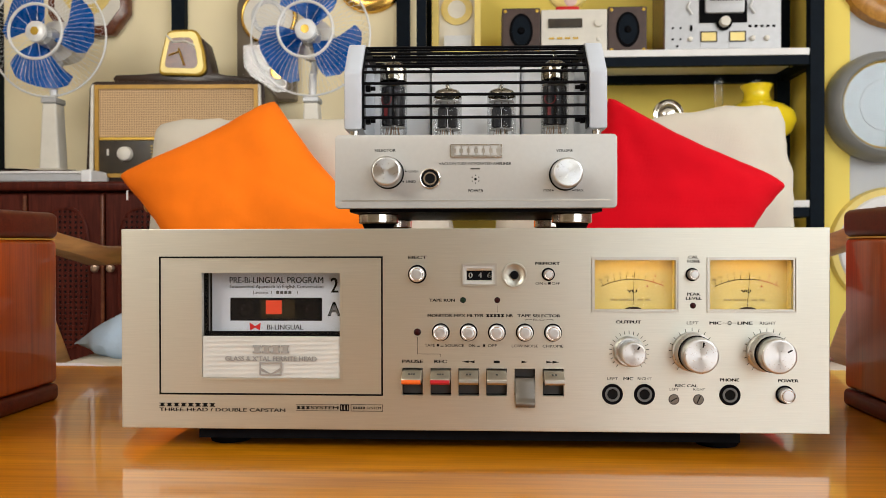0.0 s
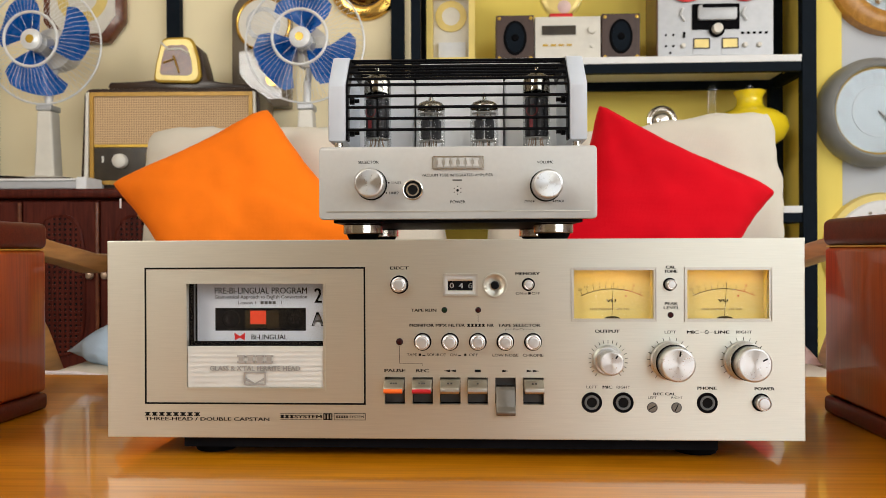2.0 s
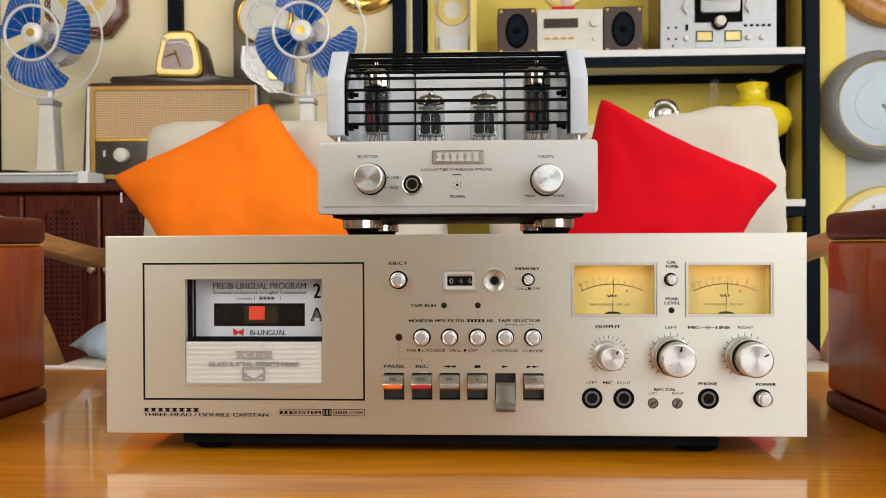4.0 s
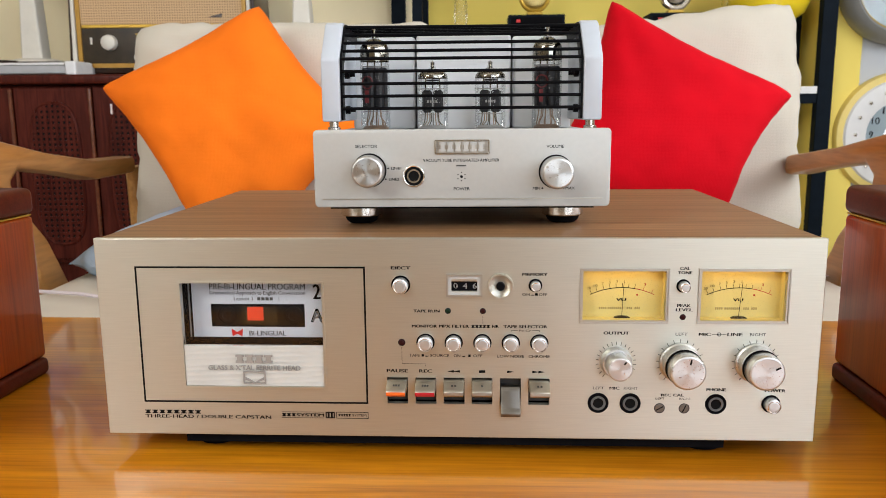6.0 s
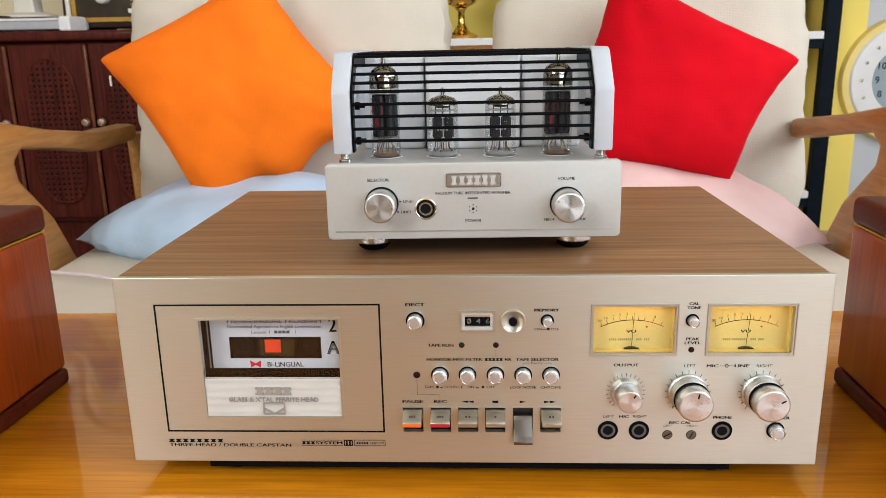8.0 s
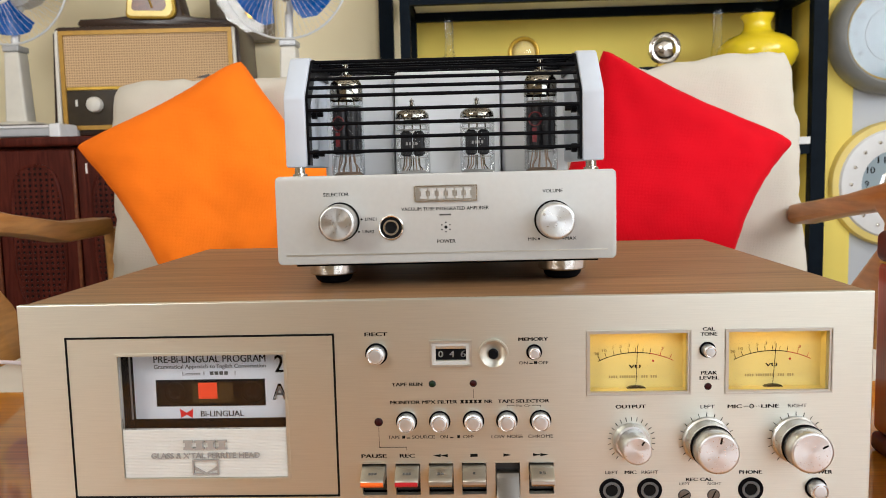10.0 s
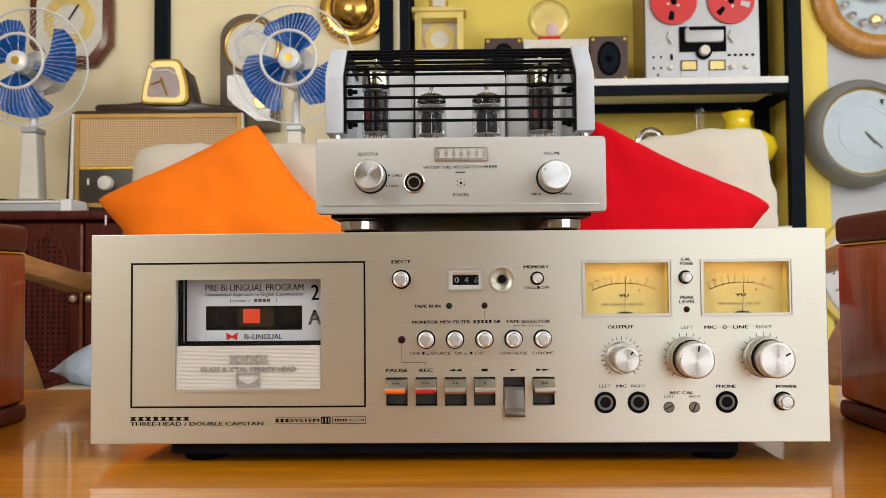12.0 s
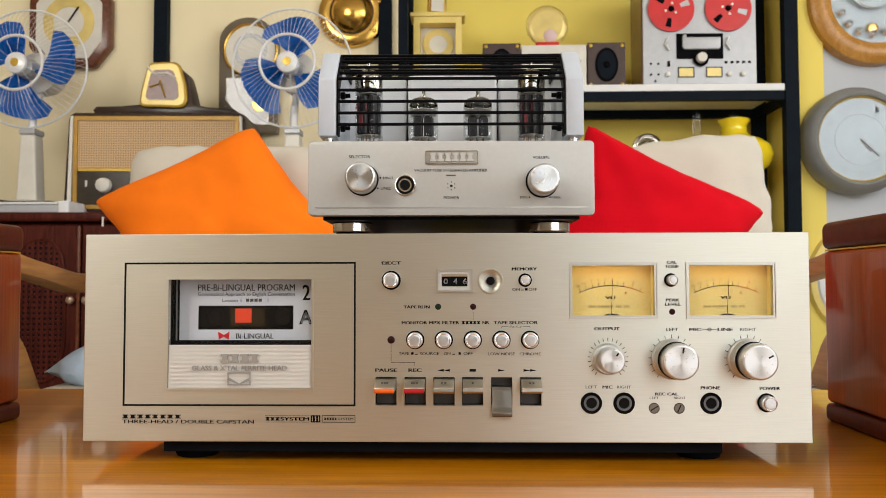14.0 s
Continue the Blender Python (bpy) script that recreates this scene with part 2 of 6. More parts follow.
M = dict(
    panel=brushed("champagne_aluminium", (0.590, 0.575, 0.495), (1.2, 30, 60), 0.41, 40, 0.08, 0.93, 0.58),
    knob=turned("turned_aluminium", (0.62, 0.62, 0.61), 0.28, 0.85, 0.92),
    chrome=plain("polished_metal", (0.82, 0.80, 0.77), 0.16, 1.0, 60, 0.04, 0.0),
    keymetal=brushed("key_metal", (0.46, 0.42, 0.36), (4, 60, 60), 0.33, 60),
    # key metal darkened for the shade on the pressed key; dark screws share it
    shaded_metal=brushed("dull_key_metal", (0.17, 0.152, 0.128), (4, 60, 60), 0.40, 60),
    ampmetal=plain("satin_silver", (0.49, 0.488, 0.465), 0.44, 0.10, 300, 0.02, 0.03),
    white_metal=plain("white_enamel", (0.50, 0.535, 0.59), 0.38, 0.0, 60, 0.03, 0.02),
    cover=plain("pale_grey_enamel", (0.82, 0.83, 0.85), 0.35, 0.0, 30, 0.04, 0.02),
    black=plain("black_plastic", (0.004, 0.004, 0.005), 0.38, 0.0, 80, 0.2, 0.04, spec=0.05),
    soft_black=plain("black_rubber", (0.004, 0.004, 0.005), 0.7, 0.0, 80, 0.2, 0.05, spec=0.04),
    ink=plain("black_ink", (0.006, 0.006, 0.006), 0.7, 0.0, 90, 0.1, 0.0, spec=0.1),
    grey_ink=plain("grey_ink", (0.085, 0.08, 0.075), 0.7, 0.0, 90, 0.1, 0.0, spec=0.1),
    tube_red=plain("dark_red_print", (0.15, 0.008, 0.010), 0.5, 0.0, 90, 0.1, 0.0),
    faint_ink=plain("faint_grey_print", (0.25, 0.30, 0.34), 0.6, 0.0, 90, 0.1, 0.0),
    red_ink=plain("red_ink", (0.45, 0.03, 0.02), 0.6, 0.0, 90, 0.1, 0.0),
    white_ink=plain("white_ink", (0.8, 0.8, 0.78), 0.6, 0.0, 90, 0.05, 0.0),
    veneer=timber("walnut_veneer", (0.185, 0.092, 0.037), (0.36, 0.200, 0.092), (0.7, 20, 20), 5.0, 0.48, 0.08, 0.25),
    table=timber("honey_lacquered_wood", (0.46, 0.148, 0.001), (0.72, 0.280, 0.005), (1, 9, 9), 3.2, 0.32, 0.85, 0.05, 0.012),
    cherry=timber("cherry_lacquer", (0.26, 0.032, 0.002), (0.38, 0.062, 0.004), (9, 9, 1.0), 4.0, 0.34, 0.40, 0.05, 0.02, 0.12),
    cherry_dark=timber("dark_cherry_lacquer", (0.075, 0.010, 0.004), (0.115, 0.018, 0.007), (1, 12, 12), 5.0, 0.40, 0.05, 0.12, 0.02, 0.08),
    mahogany=timber("mahogany", (0.045, 0.007, 0.004), (0.110, 0.020, 0.012), (12, 12, 1), 5.0, 0.45, 0.05, 0.2, 0.05, 0.10),
    armwood=timber("beech_lacquer", (0.35, 0.160, 0.040), (0.47, 0.235, 0.070), (3, 1, 3), 4.0, 0.35, 0.15, 0.2),
    darkwood=timber("dark_wood", (0.020, 0.010, 0.007), (0.060, 0.030, 0.018), (1, 12, 12), 6.0, 0.4, 0.3, 0.2),
    redwood=timber("red_brown_wood", (0.09, 0.024, 0.010), (0.20, 0.060, 0.024), (6, 6, 6), 6.0, 0.35, 0.5, 0.15),
    orangewood=timber("orange_wood", (0.46, 0.20, 0.030), (0.66, 0.33, 0.065), (6, 6, 6), 4.0, 0.4, 0.3, 0.2),
    orange=woven("orange_cotton", (0.90, 0.185, 0.008)),
    red=woven("red_cotton", (0.57, 0.0010, 0.009)),
    ivory=woven("ivory_linen", (0.57, 0.53, 0.45), 700, 0.95, 0.05, 0.0),
    blue_cloth=woven("pale_blue_cotton", (0.44, 0.58, 0.75), 900),
    pink_cloth=woven("pale_pink_cotton", (0.78, 0.58, 0.56), 900),
    wall_cream=plain("cream_plaster", (0.93, 0.82, 0.55), 0.85, 0, 3.0, 0.03, 0.10, 60),
    wall_yellow=plain("yellow_plaster", (0.95, 0.76, 0.17), 0.85, 0, 3.0, 0.03, 0.10, 60),
    unseen_wall=plain("tan_plaster", (0.33, 0.27, 0.19), 0.85, 0, 3.0, 0.05, 0.10, 60),
    wall_white=plain("white_plaster", (0.58, 0.61, 0.66), 0.8, 0, 3.0, 0.03, 0.10, 60),
    ceiling=plain("ceiling_paint", (0.80, 0.76, 0.68), 0.9, 0, 3.0, 0.03, 0.05, 60),
    floor=timber("floor_boards", (0.36, 0.31, 0.25), (0.50, 0.44, 0.36), (1, 8, 8), 3.0, 0.35, 0.3, 0.2),
    steel=plain("black_steel", (0.005, 0.009, 0.015), 0.6, 0.0, 30, 0.15, 0.05, spec=0.07),
    shelfwhite=plain("white_laminate", (0.80, 0.80, 0.80), 0.4, 0, 20, 0.03, 0.0),
    blade=plain("blue_plastic_blade", (0.004, 0.15, 0.60), 0.28, 0, 10, 0.15, 0.0),
    wire=plain("white_wire", (0.78, 0.79, 0.80), 0.30, 0.1, 60, 0.05, 0.0),
    offwhite=plain("off_white_plastic", (0.72, 0.69, 0.62), 0.42, 0, 20, 0.05, 0.02),
    grey_plastic=plain("grey_plastic", (0.235, 0.24, 0.235), 0.42, 0, 20, 0.06, 0.03),
    silver=plain("silver_paint", (0.46, 0.47, 0.49), 0.38, 0.25, 40, 0.04, 0.02),
    ochre=plain("dull_gilt", (0.40, 0.215, 0.022), 0.4, 0.2, 40, 0.10, 0.02),
    taupe=plain("taupe_case", (0.17, 0.135, 0.095), 0.35, 0.1, 12, 0.12, 0.02),
    gold=plain("gold_trim", (0.54, 0.34, 0.04), 0.32, 0.45, 40, 0.10, 0.02),
    brass=plain("polished_brass", (0.70, 0.43, 0.10), 0.20, 1.0, 14, 0.18, 0.03),
    cloth=grille("tan_grille_cloth", (0.29, 0.175, 0.09), (0.66, 0.46, 0.27)),
    dialbrown=plain("brown_dial_glass", (0.034, 0.023, 0.012), 0.2, 0, 20, 0.25, 0.0),
    dial=plain("clock_dial_white", (0.33, 0.41, 0.46), 0.30, 0, 8, 0.06, 0.0),
    dial_gold=plain("clock_dial_gold", (0.74, 0.58, 0.20), 0.35, 0.2, 14, 0.12, 0.0),
    yellow_glaze=plain("yellow_glass_shade", (0.93, 0.70, 0.02), 0.12, 0, 8, 0.06, 0.0, coat=0.6),
    yellow_paint=plain("yellow_painted_wood", (0.84, 0.66, 0.20), 0.5, 0, 12, 0.06, 0.03),
    red_plastic=plain("red_plastic", (0.62, 0.008, 0.008), 0.35, 0, 20, 0.08, 0.0),
    brown_box=plain("brown_speaker_vinyl", (0.055, 0.028, 0.022), 0.5, 0, 30, 0.15, 0.05),
    label_white=plain("white_label_paper", (0.63, 0.65, 0.69), 0.5, 0, 60, 0.03, 0.0),
    holder=plain("ivory_holder_plastic", (0.66, 0.645, 0.60), 0.45, 0, 60, 0.04, 0.02),
    # raised letters darkened to carry their edge shade; grey tube print shares it
    emboss=plain("raised_letter_silver", (0.36, 0.35, 0.33), 0.4, 0.3, 60, 0.04, 0.0),
    bezel=brushed("grey_bezel_metal", (0.50, 0.47, 0.41), (3, 30, 60), 0.34, 40, 0.05, 0.8),
    button=turned("button_aluminium", (0.58, 0.585, 0.58), 0.32, 0.6, 0.75),
    tape_red=plain("orange_red_patch", (0.82, 0.065, 0.02), 0.4, 0, 60, 0.05, 0.0),
    meter_print=plain("brown_meter_print", (0.36, 0.27, 0.09), 0.6, 0, 60, 0.05, 0.0),
    meter=plain("meter_card", (0.64, 0.53, 0.175), 0.6, 0, 60, 0.03, 0.0),
    orange_tip=plain("orange_lacquer", (0.75, 0.13, 0.015), 0.30, 0, 60, 0.06, 0.0),
    crimson_tip=plain("crimson_lacquer", (0.42, 0.012, 0.02), 0.30, 0, 60, 0.06, 0.0),
    anode=plain("dark_grey_metal", (0.026, 0.025, 0.027), 0.40, 0.4, 80, 0.2, 0.03),
    mica=plain("pale_mica", (0.32, 0.31, 0.29), 0.3, 0, 80, 0.1, 0.0),
    getter=plain("getter_silver", (0.42, 0.39, 0.33), 0.10, 1.0, 60, 0.15, 0.0),
    copper=plain("dull_pin_metal", (0.42, 0.30, 0.22), 0.35, 0.8, 80, 0.2, 0.0),
    cable=plain("pale_cable", (0.62, 0.55, 0.58), 0.5, 0, 60, 0.05, 0.0),
    led_dark=plain("dark_red_lens", (0.024, 0.003, 0.003), 0.35, 0, 60, 0.1, 0.0, spec=0.12),
    led_green=plain("dark_green_lens", (0.006, 0.018, 0.008), 0.35, 0, 60, 0.1, 0.0, spec=0.12),
    socket_grey=plain("socket_grey_metal", (0.13, 0.135, 0.135), 0.4, 0.3, 60, 0.1, 0.0),
    slot=plain("slot_dark", (0.040, 0.035, 0.032), 0.5, 0, 60, 0.2, 0.03),
    glass=clear("clear_glass"),
    chimney=clear("pale_chimney_glass", (0.97, 0.97, 0.95), 0.15, 1.45, 0.5),
    meterglass=clear("meter_pane", (1, 1, 1), 0.05, 1.18),
    tubeglass=clear("tube_glass", (0.975, 0.98, 0.98), 0.02, 1.38, 0.55),
)

# ---- building blocks ----


def part(name, bm, material, parent=None, label="", smooth=False):
    """One mesh object out of a bmesh, under a thing or under a part."""
    me = bpy.data.meshes.new(name)
    bmesh.ops.recalc_face_normals(bm, faces=bm.faces)
    bm.to_mesh(me)
    bm.free()
    me.materials.append(M[material])
    if smooth:
        me.polygons.foreach_set("use_smooth", [True] * len(me.polygons))
        me.set_sharp_from_angle(angle=radians(40))
    ob = new(name, me)
    ob.parent = parent
    return tagged(ob, label) if label else ob


def twin(name, ob, m, parent):
    """Another object on the same mesh."""
    o = new(name, ob.data)
    o.parent = parent
    o.matrix_basis = m
    return o


def thing(name, label, category, m=None, group=""):
    ob = new(name)
    ob.empty_display_size = 0.02
    if m is not None:
        ob.matrix_basis = m
    return tagged(ob, label, category, group)


def box(x0, x1, y0, y1, z0, z1, bevel=0.0, seg=2, bm=None):
    bm = bm or bmesh.new()
    m = Matrix.LocRotScale(((x0 + x1) / 2, (y0 + y1) / 2, (z0 + z1) / 2), None, (x1 - x0, y1 - y0, z1 - z0))
    g = bmesh.ops.create_cube(bm, size=1, matrix=m)
    if bevel:
        edges = {e for v in g["verts"] for e in v.link_edges}
        bmesh.ops.bevel(bm, geom=list(edges), offset=bevel, segments=seg, profile=0.5, affect="EDGES")
    return bm


TO_FRONT = pose(0, 0, 0, 90)      # turns a shape's own z to the viewer's side, -y


def lathe(profile, n=32, m=None, bm=None):
    """A turned body from (radius, height) pairs, round its own z."""
    bm = bm or bmesh.new()
    m = m or Matrix()
    rings = []
    held = [profile[0]]
    for (r0, h0), (r1, h1) in zip(profile, profile[1:]):
        if h0 == h1 and abs(r1 - r0) > 1e-6:      # keeps a flat face flat up to its rim
            held += [(r0 + (r1 - r0) * k, h0) for k in ((0.04, 0.96) if r0 > 1e-6 and r1 > 1e-6 else (0.96,) if r1 > r0 else (0.04,))]
        held.append((r1, h1))
    for r, h in held:
        if r < 1e-6:
            rings.append([bm.verts.new(m @ Vector((0, 0, h)))])
        else:
            rings.append([bm.verts.new(m @ Vector((r * math.cos(2 * math.pi * i / n), r * math.sin(2 * math.pi * i / n), h))) for i in range(n)])
    for a, b in zip(rings, rings[1:]):
        for i in range(n):
            j = (i + 1) % n
            if len(a) == 1 and len(b) == 1:
                continue
            if len(a) == 1:
                bm.faces.new((a[0], b[i], b[j]))
            elif len(b) == 1:
                bm.faces.new((a[i], a[j], b[0]))
            else:
                bm.faces.new((a[i], a[j], b[j], b[i]))
    return bm


def facing(x, y, z):
    """Places a turned body so that its z runs to the viewer's side from that point."""
    return Matrix.Translation((x, y, z)) @ TO_FRONT


def ring_of(r, thick, n=48, m=None, k=8, bm=None):
    """A round wire ring in its own xy plane."""
    prof = [(r + thick * math.cos(2 * math.pi * i / k), thick * math.sin(2 * math.pi * i / k)) for i in range(k + 1)]
    return lathe(prof, n, m, bm)


def rod(points, r, k=8, bm=None, caps=True, flat=1.0):
    """A round bar along a line of points."""
    bm = bm or bmesh.new()
    pts = [Vector(p) for p in points]
    rings = []
    for i, p in enumerate(pts):
        d = (pts[min(i + 1, len(pts) - 1)] - pts[max(i - 1, 0)]).normalized()
        up = Vector((0, 0, 1)) if abs(d.z) < 0.9 else Vector((1, 0, 0))
        s = d.cross(up).normalized()
        u = s.cross(d)
        rings.append([bm.verts.new(p + r * (math.cos(2 * math.pi * j / k) * s + flat * math.sin(2 * math.pi * j / k) * u)) for j in range(k)])
    for a, b in zip(rings, rings[1:]):
        for j in range(k):
            bm.faces.new((a[j], a[(j + 1) % k], b[(j + 1) % k], b[j]))
    if caps:
        bm.faces.new(rings[0][::-1])
        bm.faces.new(rings[-1])
    return bm


def prism(outline, a, b, axis="x", bevel=0.0, bm=None):
    """An outline (two coordinates of the other axes, in order) pushed from a to b along an axis."""
    bm = bm or bmesh.new()

    def at(p, q):
        return {"x": (q, p[0], p[1]), "y": (p[0], q, p[1]), "z": (p[0], p[1], q)}[axis]
    lo = [bm.verts.new(at(p, a)) for p in outline]
    hi = [bm.verts.new(at(p, b)) for p in outline]
    fs = [bm.faces.new(lo), bm.faces.new(hi[::-1])]
    n = len(outline)
    for i in range(n):
        fs.append(bm.faces.new((lo[i], lo[(i + 1) % n], hi[(i + 1) % n], hi[i])))
    if bevel:
        bmesh.ops.recalc_face_normals(bm, faces=fs)
        edges = {e for f in fs for e in f.edges}
        bmesh.ops.bevel(bm, geom=list(edges), offset=bevel, segments=2, profile=0.5, affect="EDGES")
    return bm


def rounded(x0, x1, z0, z1, r, k=6):
    """Outline of a rectangle with round corners."""
    out = []
    for cx, cz, a in ((x1 - r, z1 - r, 0), (x0 + r, z1 - r, 90), (x0 + r, z0 + r, 180), (x1 - r, z0 + r, 270)):
        for i in range(k + 1):
            t = radians(a + 90 * i / k)
            out.append((cx + r * math.cos(t), cz + r * math.sin(t)))
    return out


def disc_outline(cx, cz, rx, rz, n=32, a0=0, a1=360):
    return [(cx + rx * math.cos(radians(a0 + (a1 - a0) * i / n)), cz + rz * math.sin(radians(a0 + (a1 - a0) * i / n))) for i in range(n)]


def pierced(x0, x1, z0, z1, y0, y1, holes):
    """An upright sheet from y0 to y1 with square openings through it."""
    xs = sorted({x0, x1, *(v for h in holes for v in h[:2])})
    zs = sorted({z0, z1, *(v for h in holes for v in h[2:])})
    bm = bmesh.new()
    vs = {(i, j): bm.verts.new((x, y0, z)) for i, x in enumerate(xs) for j, z in enumerate(zs)}
    for i in range(len(xs) - 1):
        for j in range(len(zs) - 1):
            cx, cz = (xs[i] + xs[i + 1]) / 2, (zs[j] + zs[j + 1]) / 2
            if any(h[0] < cx < h[1] and h[2] < cz < h[3] for h in holes):
                continue
            bm.faces.new((vs[i, j], vs[i + 1, j], vs[i + 1, j + 1], vs[i, j + 1]))
    for v in [v for v in bm.verts if not v.link_faces]:
        bm.verts.remove(v)
    g = bmesh.ops.extrude_face_region(bm, geom=list(bm.faces))
    bmesh.ops.translate(bm, verts=[e for e in g["geom"] if isinstance(e, bmesh.types.BMVert)], vec=(0, y1 - y0, 0))
    return bm


def picture_frame(x0, x1, z0, z1, y0, y1, w, bevel=0.0):
    bm = pierced(x0, x1, z0, z1, y0, y1, [(x0 + w, x1 - w, z0 + w, z1 - w)])
    return bm


def lettering(text, x0, x1, z, height, y, material, parent, bold=0.045, m=None, name="lettering", depth=0.00006):
    """Words between x0 and x1, centred at height z, facing -y."""
    cu = bpy.data.curves.new(name, "FONT")
    cu.body, cu.extrude, cu.resolution_u = text, 0.0, 3
    tmp = new(name, cu)
    me = bpy.data.meshes.new_from_object(tmp.evaluated_get(bpy.context.evaluated_depsgraph_get()))
    bpy.data.objects.remove(tmp)
    bpy.data.curves.remove(cu)
    co = np.empty(len(me.vertices) * 3, dtype=np.float32)
    me.vertices.foreach_get("co", co)
    co = co.reshape(-1, 3)
    if text.isupper():
        co[:, 1] = np.maximum(co[:, 1], 0.0)      # capitals stay on the base line
    lo, hi = co.min(0), co.max(0)
    sx = (x1 - x0) / (hi[0] - lo[0])
    sz = height / (hi[1] - lo[1])
    out = np.empty_like(co)
    out[:, 0] = x0 + (co[:, 0] - lo[0]) * sx
    out[:, 1] = y
    out[:, 2] = z - height / 2 + (co[:, 1] - lo[1]) * sz
    me.vertices.foreach_set("co", out.ravel())
    if bold:                                   # a second stroke beside the first
        bm = bmesh.new()
        bm.from_mesh(me)
        shift = (x1 - x0) / len(text) * bold
        for d in (-shift, shift):
            twins = bmesh.ops.duplicate(bm, geom=list(bm.faces)[:len(me.polygons)])
            bmesh.ops.translate(bm, verts=[e for e in twins["geom"] if isinstance(e, bmesh.types.BMVert)], vec=(d, 0, 0))
        bm.to_mesh(me)
        bm.free()
    me.materials.clear()
    me.materials.append(M[material])
    me.update()
    if depth > 0.0001:
        bm = bmesh.new()
        bm.from_mesh(me)
        g = bmesh.ops.extrude_face_region(bm, geom=list(bm.faces))
        bmesh.ops.translate(bm, verts=[e for e in g["geom"] if isinstance(e, bmesh.types.BMVert)], vec=(0, -depth, 0))
        bmesh.ops.recalc_face_normals(bm, faces=bm.faces)
        bm.to_mesh(me)
        bm.free()
    ob = new(name, me)
    ob.parent = parent
    return ob


def bar(x0, x1, z0, z1, y, material, parent, name="printed_bar", t=0.0001):
    return part(name, box(x0, x1, y - t, y, z0, z1), material, parent)


def slab_mark(x0, x1, z0, z1, y0, y1, bm=None):
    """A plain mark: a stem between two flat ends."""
    bm = bm or bmesh.new()
    w, h = x1 - x0, z1 - z0
    box(x0, x1, y0, y1, z1 - 0.24 * h, z1, bm=bm)
    box(x0, x1, y0, y1, z0, z0 + 0.24 * h, bm=bm)
    box(x0 + 0.2 * w, x1 - 0.2 * w, y0, y1, z0 + 0.24 * h, z1 - 0.24 * h, bm=bm)
    return bm


def cushion_mesh(w, h, t, pinch=0.09, n=34, seed=0.0, wrinkle=0.006, power=0.55, corner=0.0):
    """A stuffed cushion in its own xz plane, full in the middle and drawn in at the corners."""
    bm = bmesh.new()
    grids = []
    for side in (-1, 1):
        g = {}
        for i in range(n + 1):
            for j in range(n + 1):
                u, v = 2 * i / n - 1, 2 * j / n - 1
                u, v = math.sin(u * math.pi / 2) * 0.35 + u * 0.65, math.sin(v * math.pi / 2) * 0.35 + v * 0.65
                if side == 1 and (i in (0, n) or j in (0, n)):
                    g[i, j] = grids[0][i, j]
                    continue
                x = w / 2 * u * (1 - pinch * (1 - v * v) * u * u)
                z = h / 2 * v * (1 - pinch * (1 - u * u) * v * v)
                soften = 1 - corner * (u * v) ** 8
                x, z = x * soften, z * soften
                f = max(0.0, (1 - u ** 4) * (1 - v ** 4)) ** power
                k = noise.noise((u * 1.7 + seed, v * 1.7, side * 2.0 + seed)) * wrinkle + noise.noise((u * 4.5 + seed, v * 4.0, side + seed)) * wrinkle * 0.5
                for cu_, cv_ in ((-1, -1), (-1, 1), (1, -1), (1, 1)):      # gathers that run out of the corners
                    d = math.hypot(u - cu_, v - cv_)
                    k += wrinkle * 1.1 * d * math.exp(-2.6 * d) * math.sin(11 * math.atan2(v - cv_, u - cu_) + seed * 3 + cu_)
                rim = math.exp(-3.0 * (1 - max(abs(u), abs(v)))) * noise.noise((u * 7 + seed, v * 7, 3.3)) * wrinkle
                g[i, j] = bm.verts.new((x + rim, side * (t / 2 * f) + k * f, z + rim))
        grids.append(g)
        for i in range(n):
            for j in range(n):
                q = (g[i, j], g[i + 1, j], g[i + 1, j + 1], g[i, j + 1])
                bm.faces.new(q if side == -1 else q[::-1])
    return bm

# ---- the room ----
FLOOR = -0.45
part("floor", box(-3.2, 3.2, -2.3, 3.0, FLOOR - 0.1, FLOOR), "floor")
part("ceiling", box(-3.2, 3.2, -2.3, 3.0, 2.3, 2.4), "ceiling")
wall_left_back = part("wall_back", box(-3.3, -0.24, 2.62, 2.74, FLOOR, 2.3), "wall_cream")
part("wall_niche", box(-0.30, 1.42, 2.84, 2.96, FLOOR, 2.3), "wall_yellow")
part("wall_niche_side", box(-0.30, -0.245, 2.742, 2.838, FLOOR, 2.3), "wall_yellow")
part("wall_yellow_strip", box(1.29, 1.40, 2.54, 2.838, FLOOR, 2.3), "wall_yellow")
part("wall_pillar", box(1.402, 3.3, 2.56, 2.84, FLOOR, 2.3), "wall_white")
# left, front and right walls are unseen, toned dark to hold down bounced light
part("wall_left", box(-3.3, -3.2, -2.198, 2.618, FLOOR, 2.3), "unseen_wall")
bm = pierced(-3.3, 2.7, FLOOR, 2.3, -2.3, -2.2, [(0.35, 2.35, -0.15, 2.05), (-2.62, -1.18, 1.05, 2.20)])
part("wall_front", bm, "unseen_wall")
bm = pierced(-2.198, 2.558, FLOOR, 2.3, -2.7, -2.6, [(-1.70, 1.10, 0.70, 2.20)])
bmesh.ops.transform(bm, matrix=pose(0, 0, 0, 0, 0, 90), verts=bm.verts)
part("wall_right", bm, "unseen_wall")
for ob in list(scene.collection.objects):
    if ob.name.split("_")[0] in ("floor", "ceiling", "wall"):
        tagged(ob, kind="structure")
win = thing("window_front", "wide window with a pale frame behind the viewer", "window")
tagged(win, kind="structure")
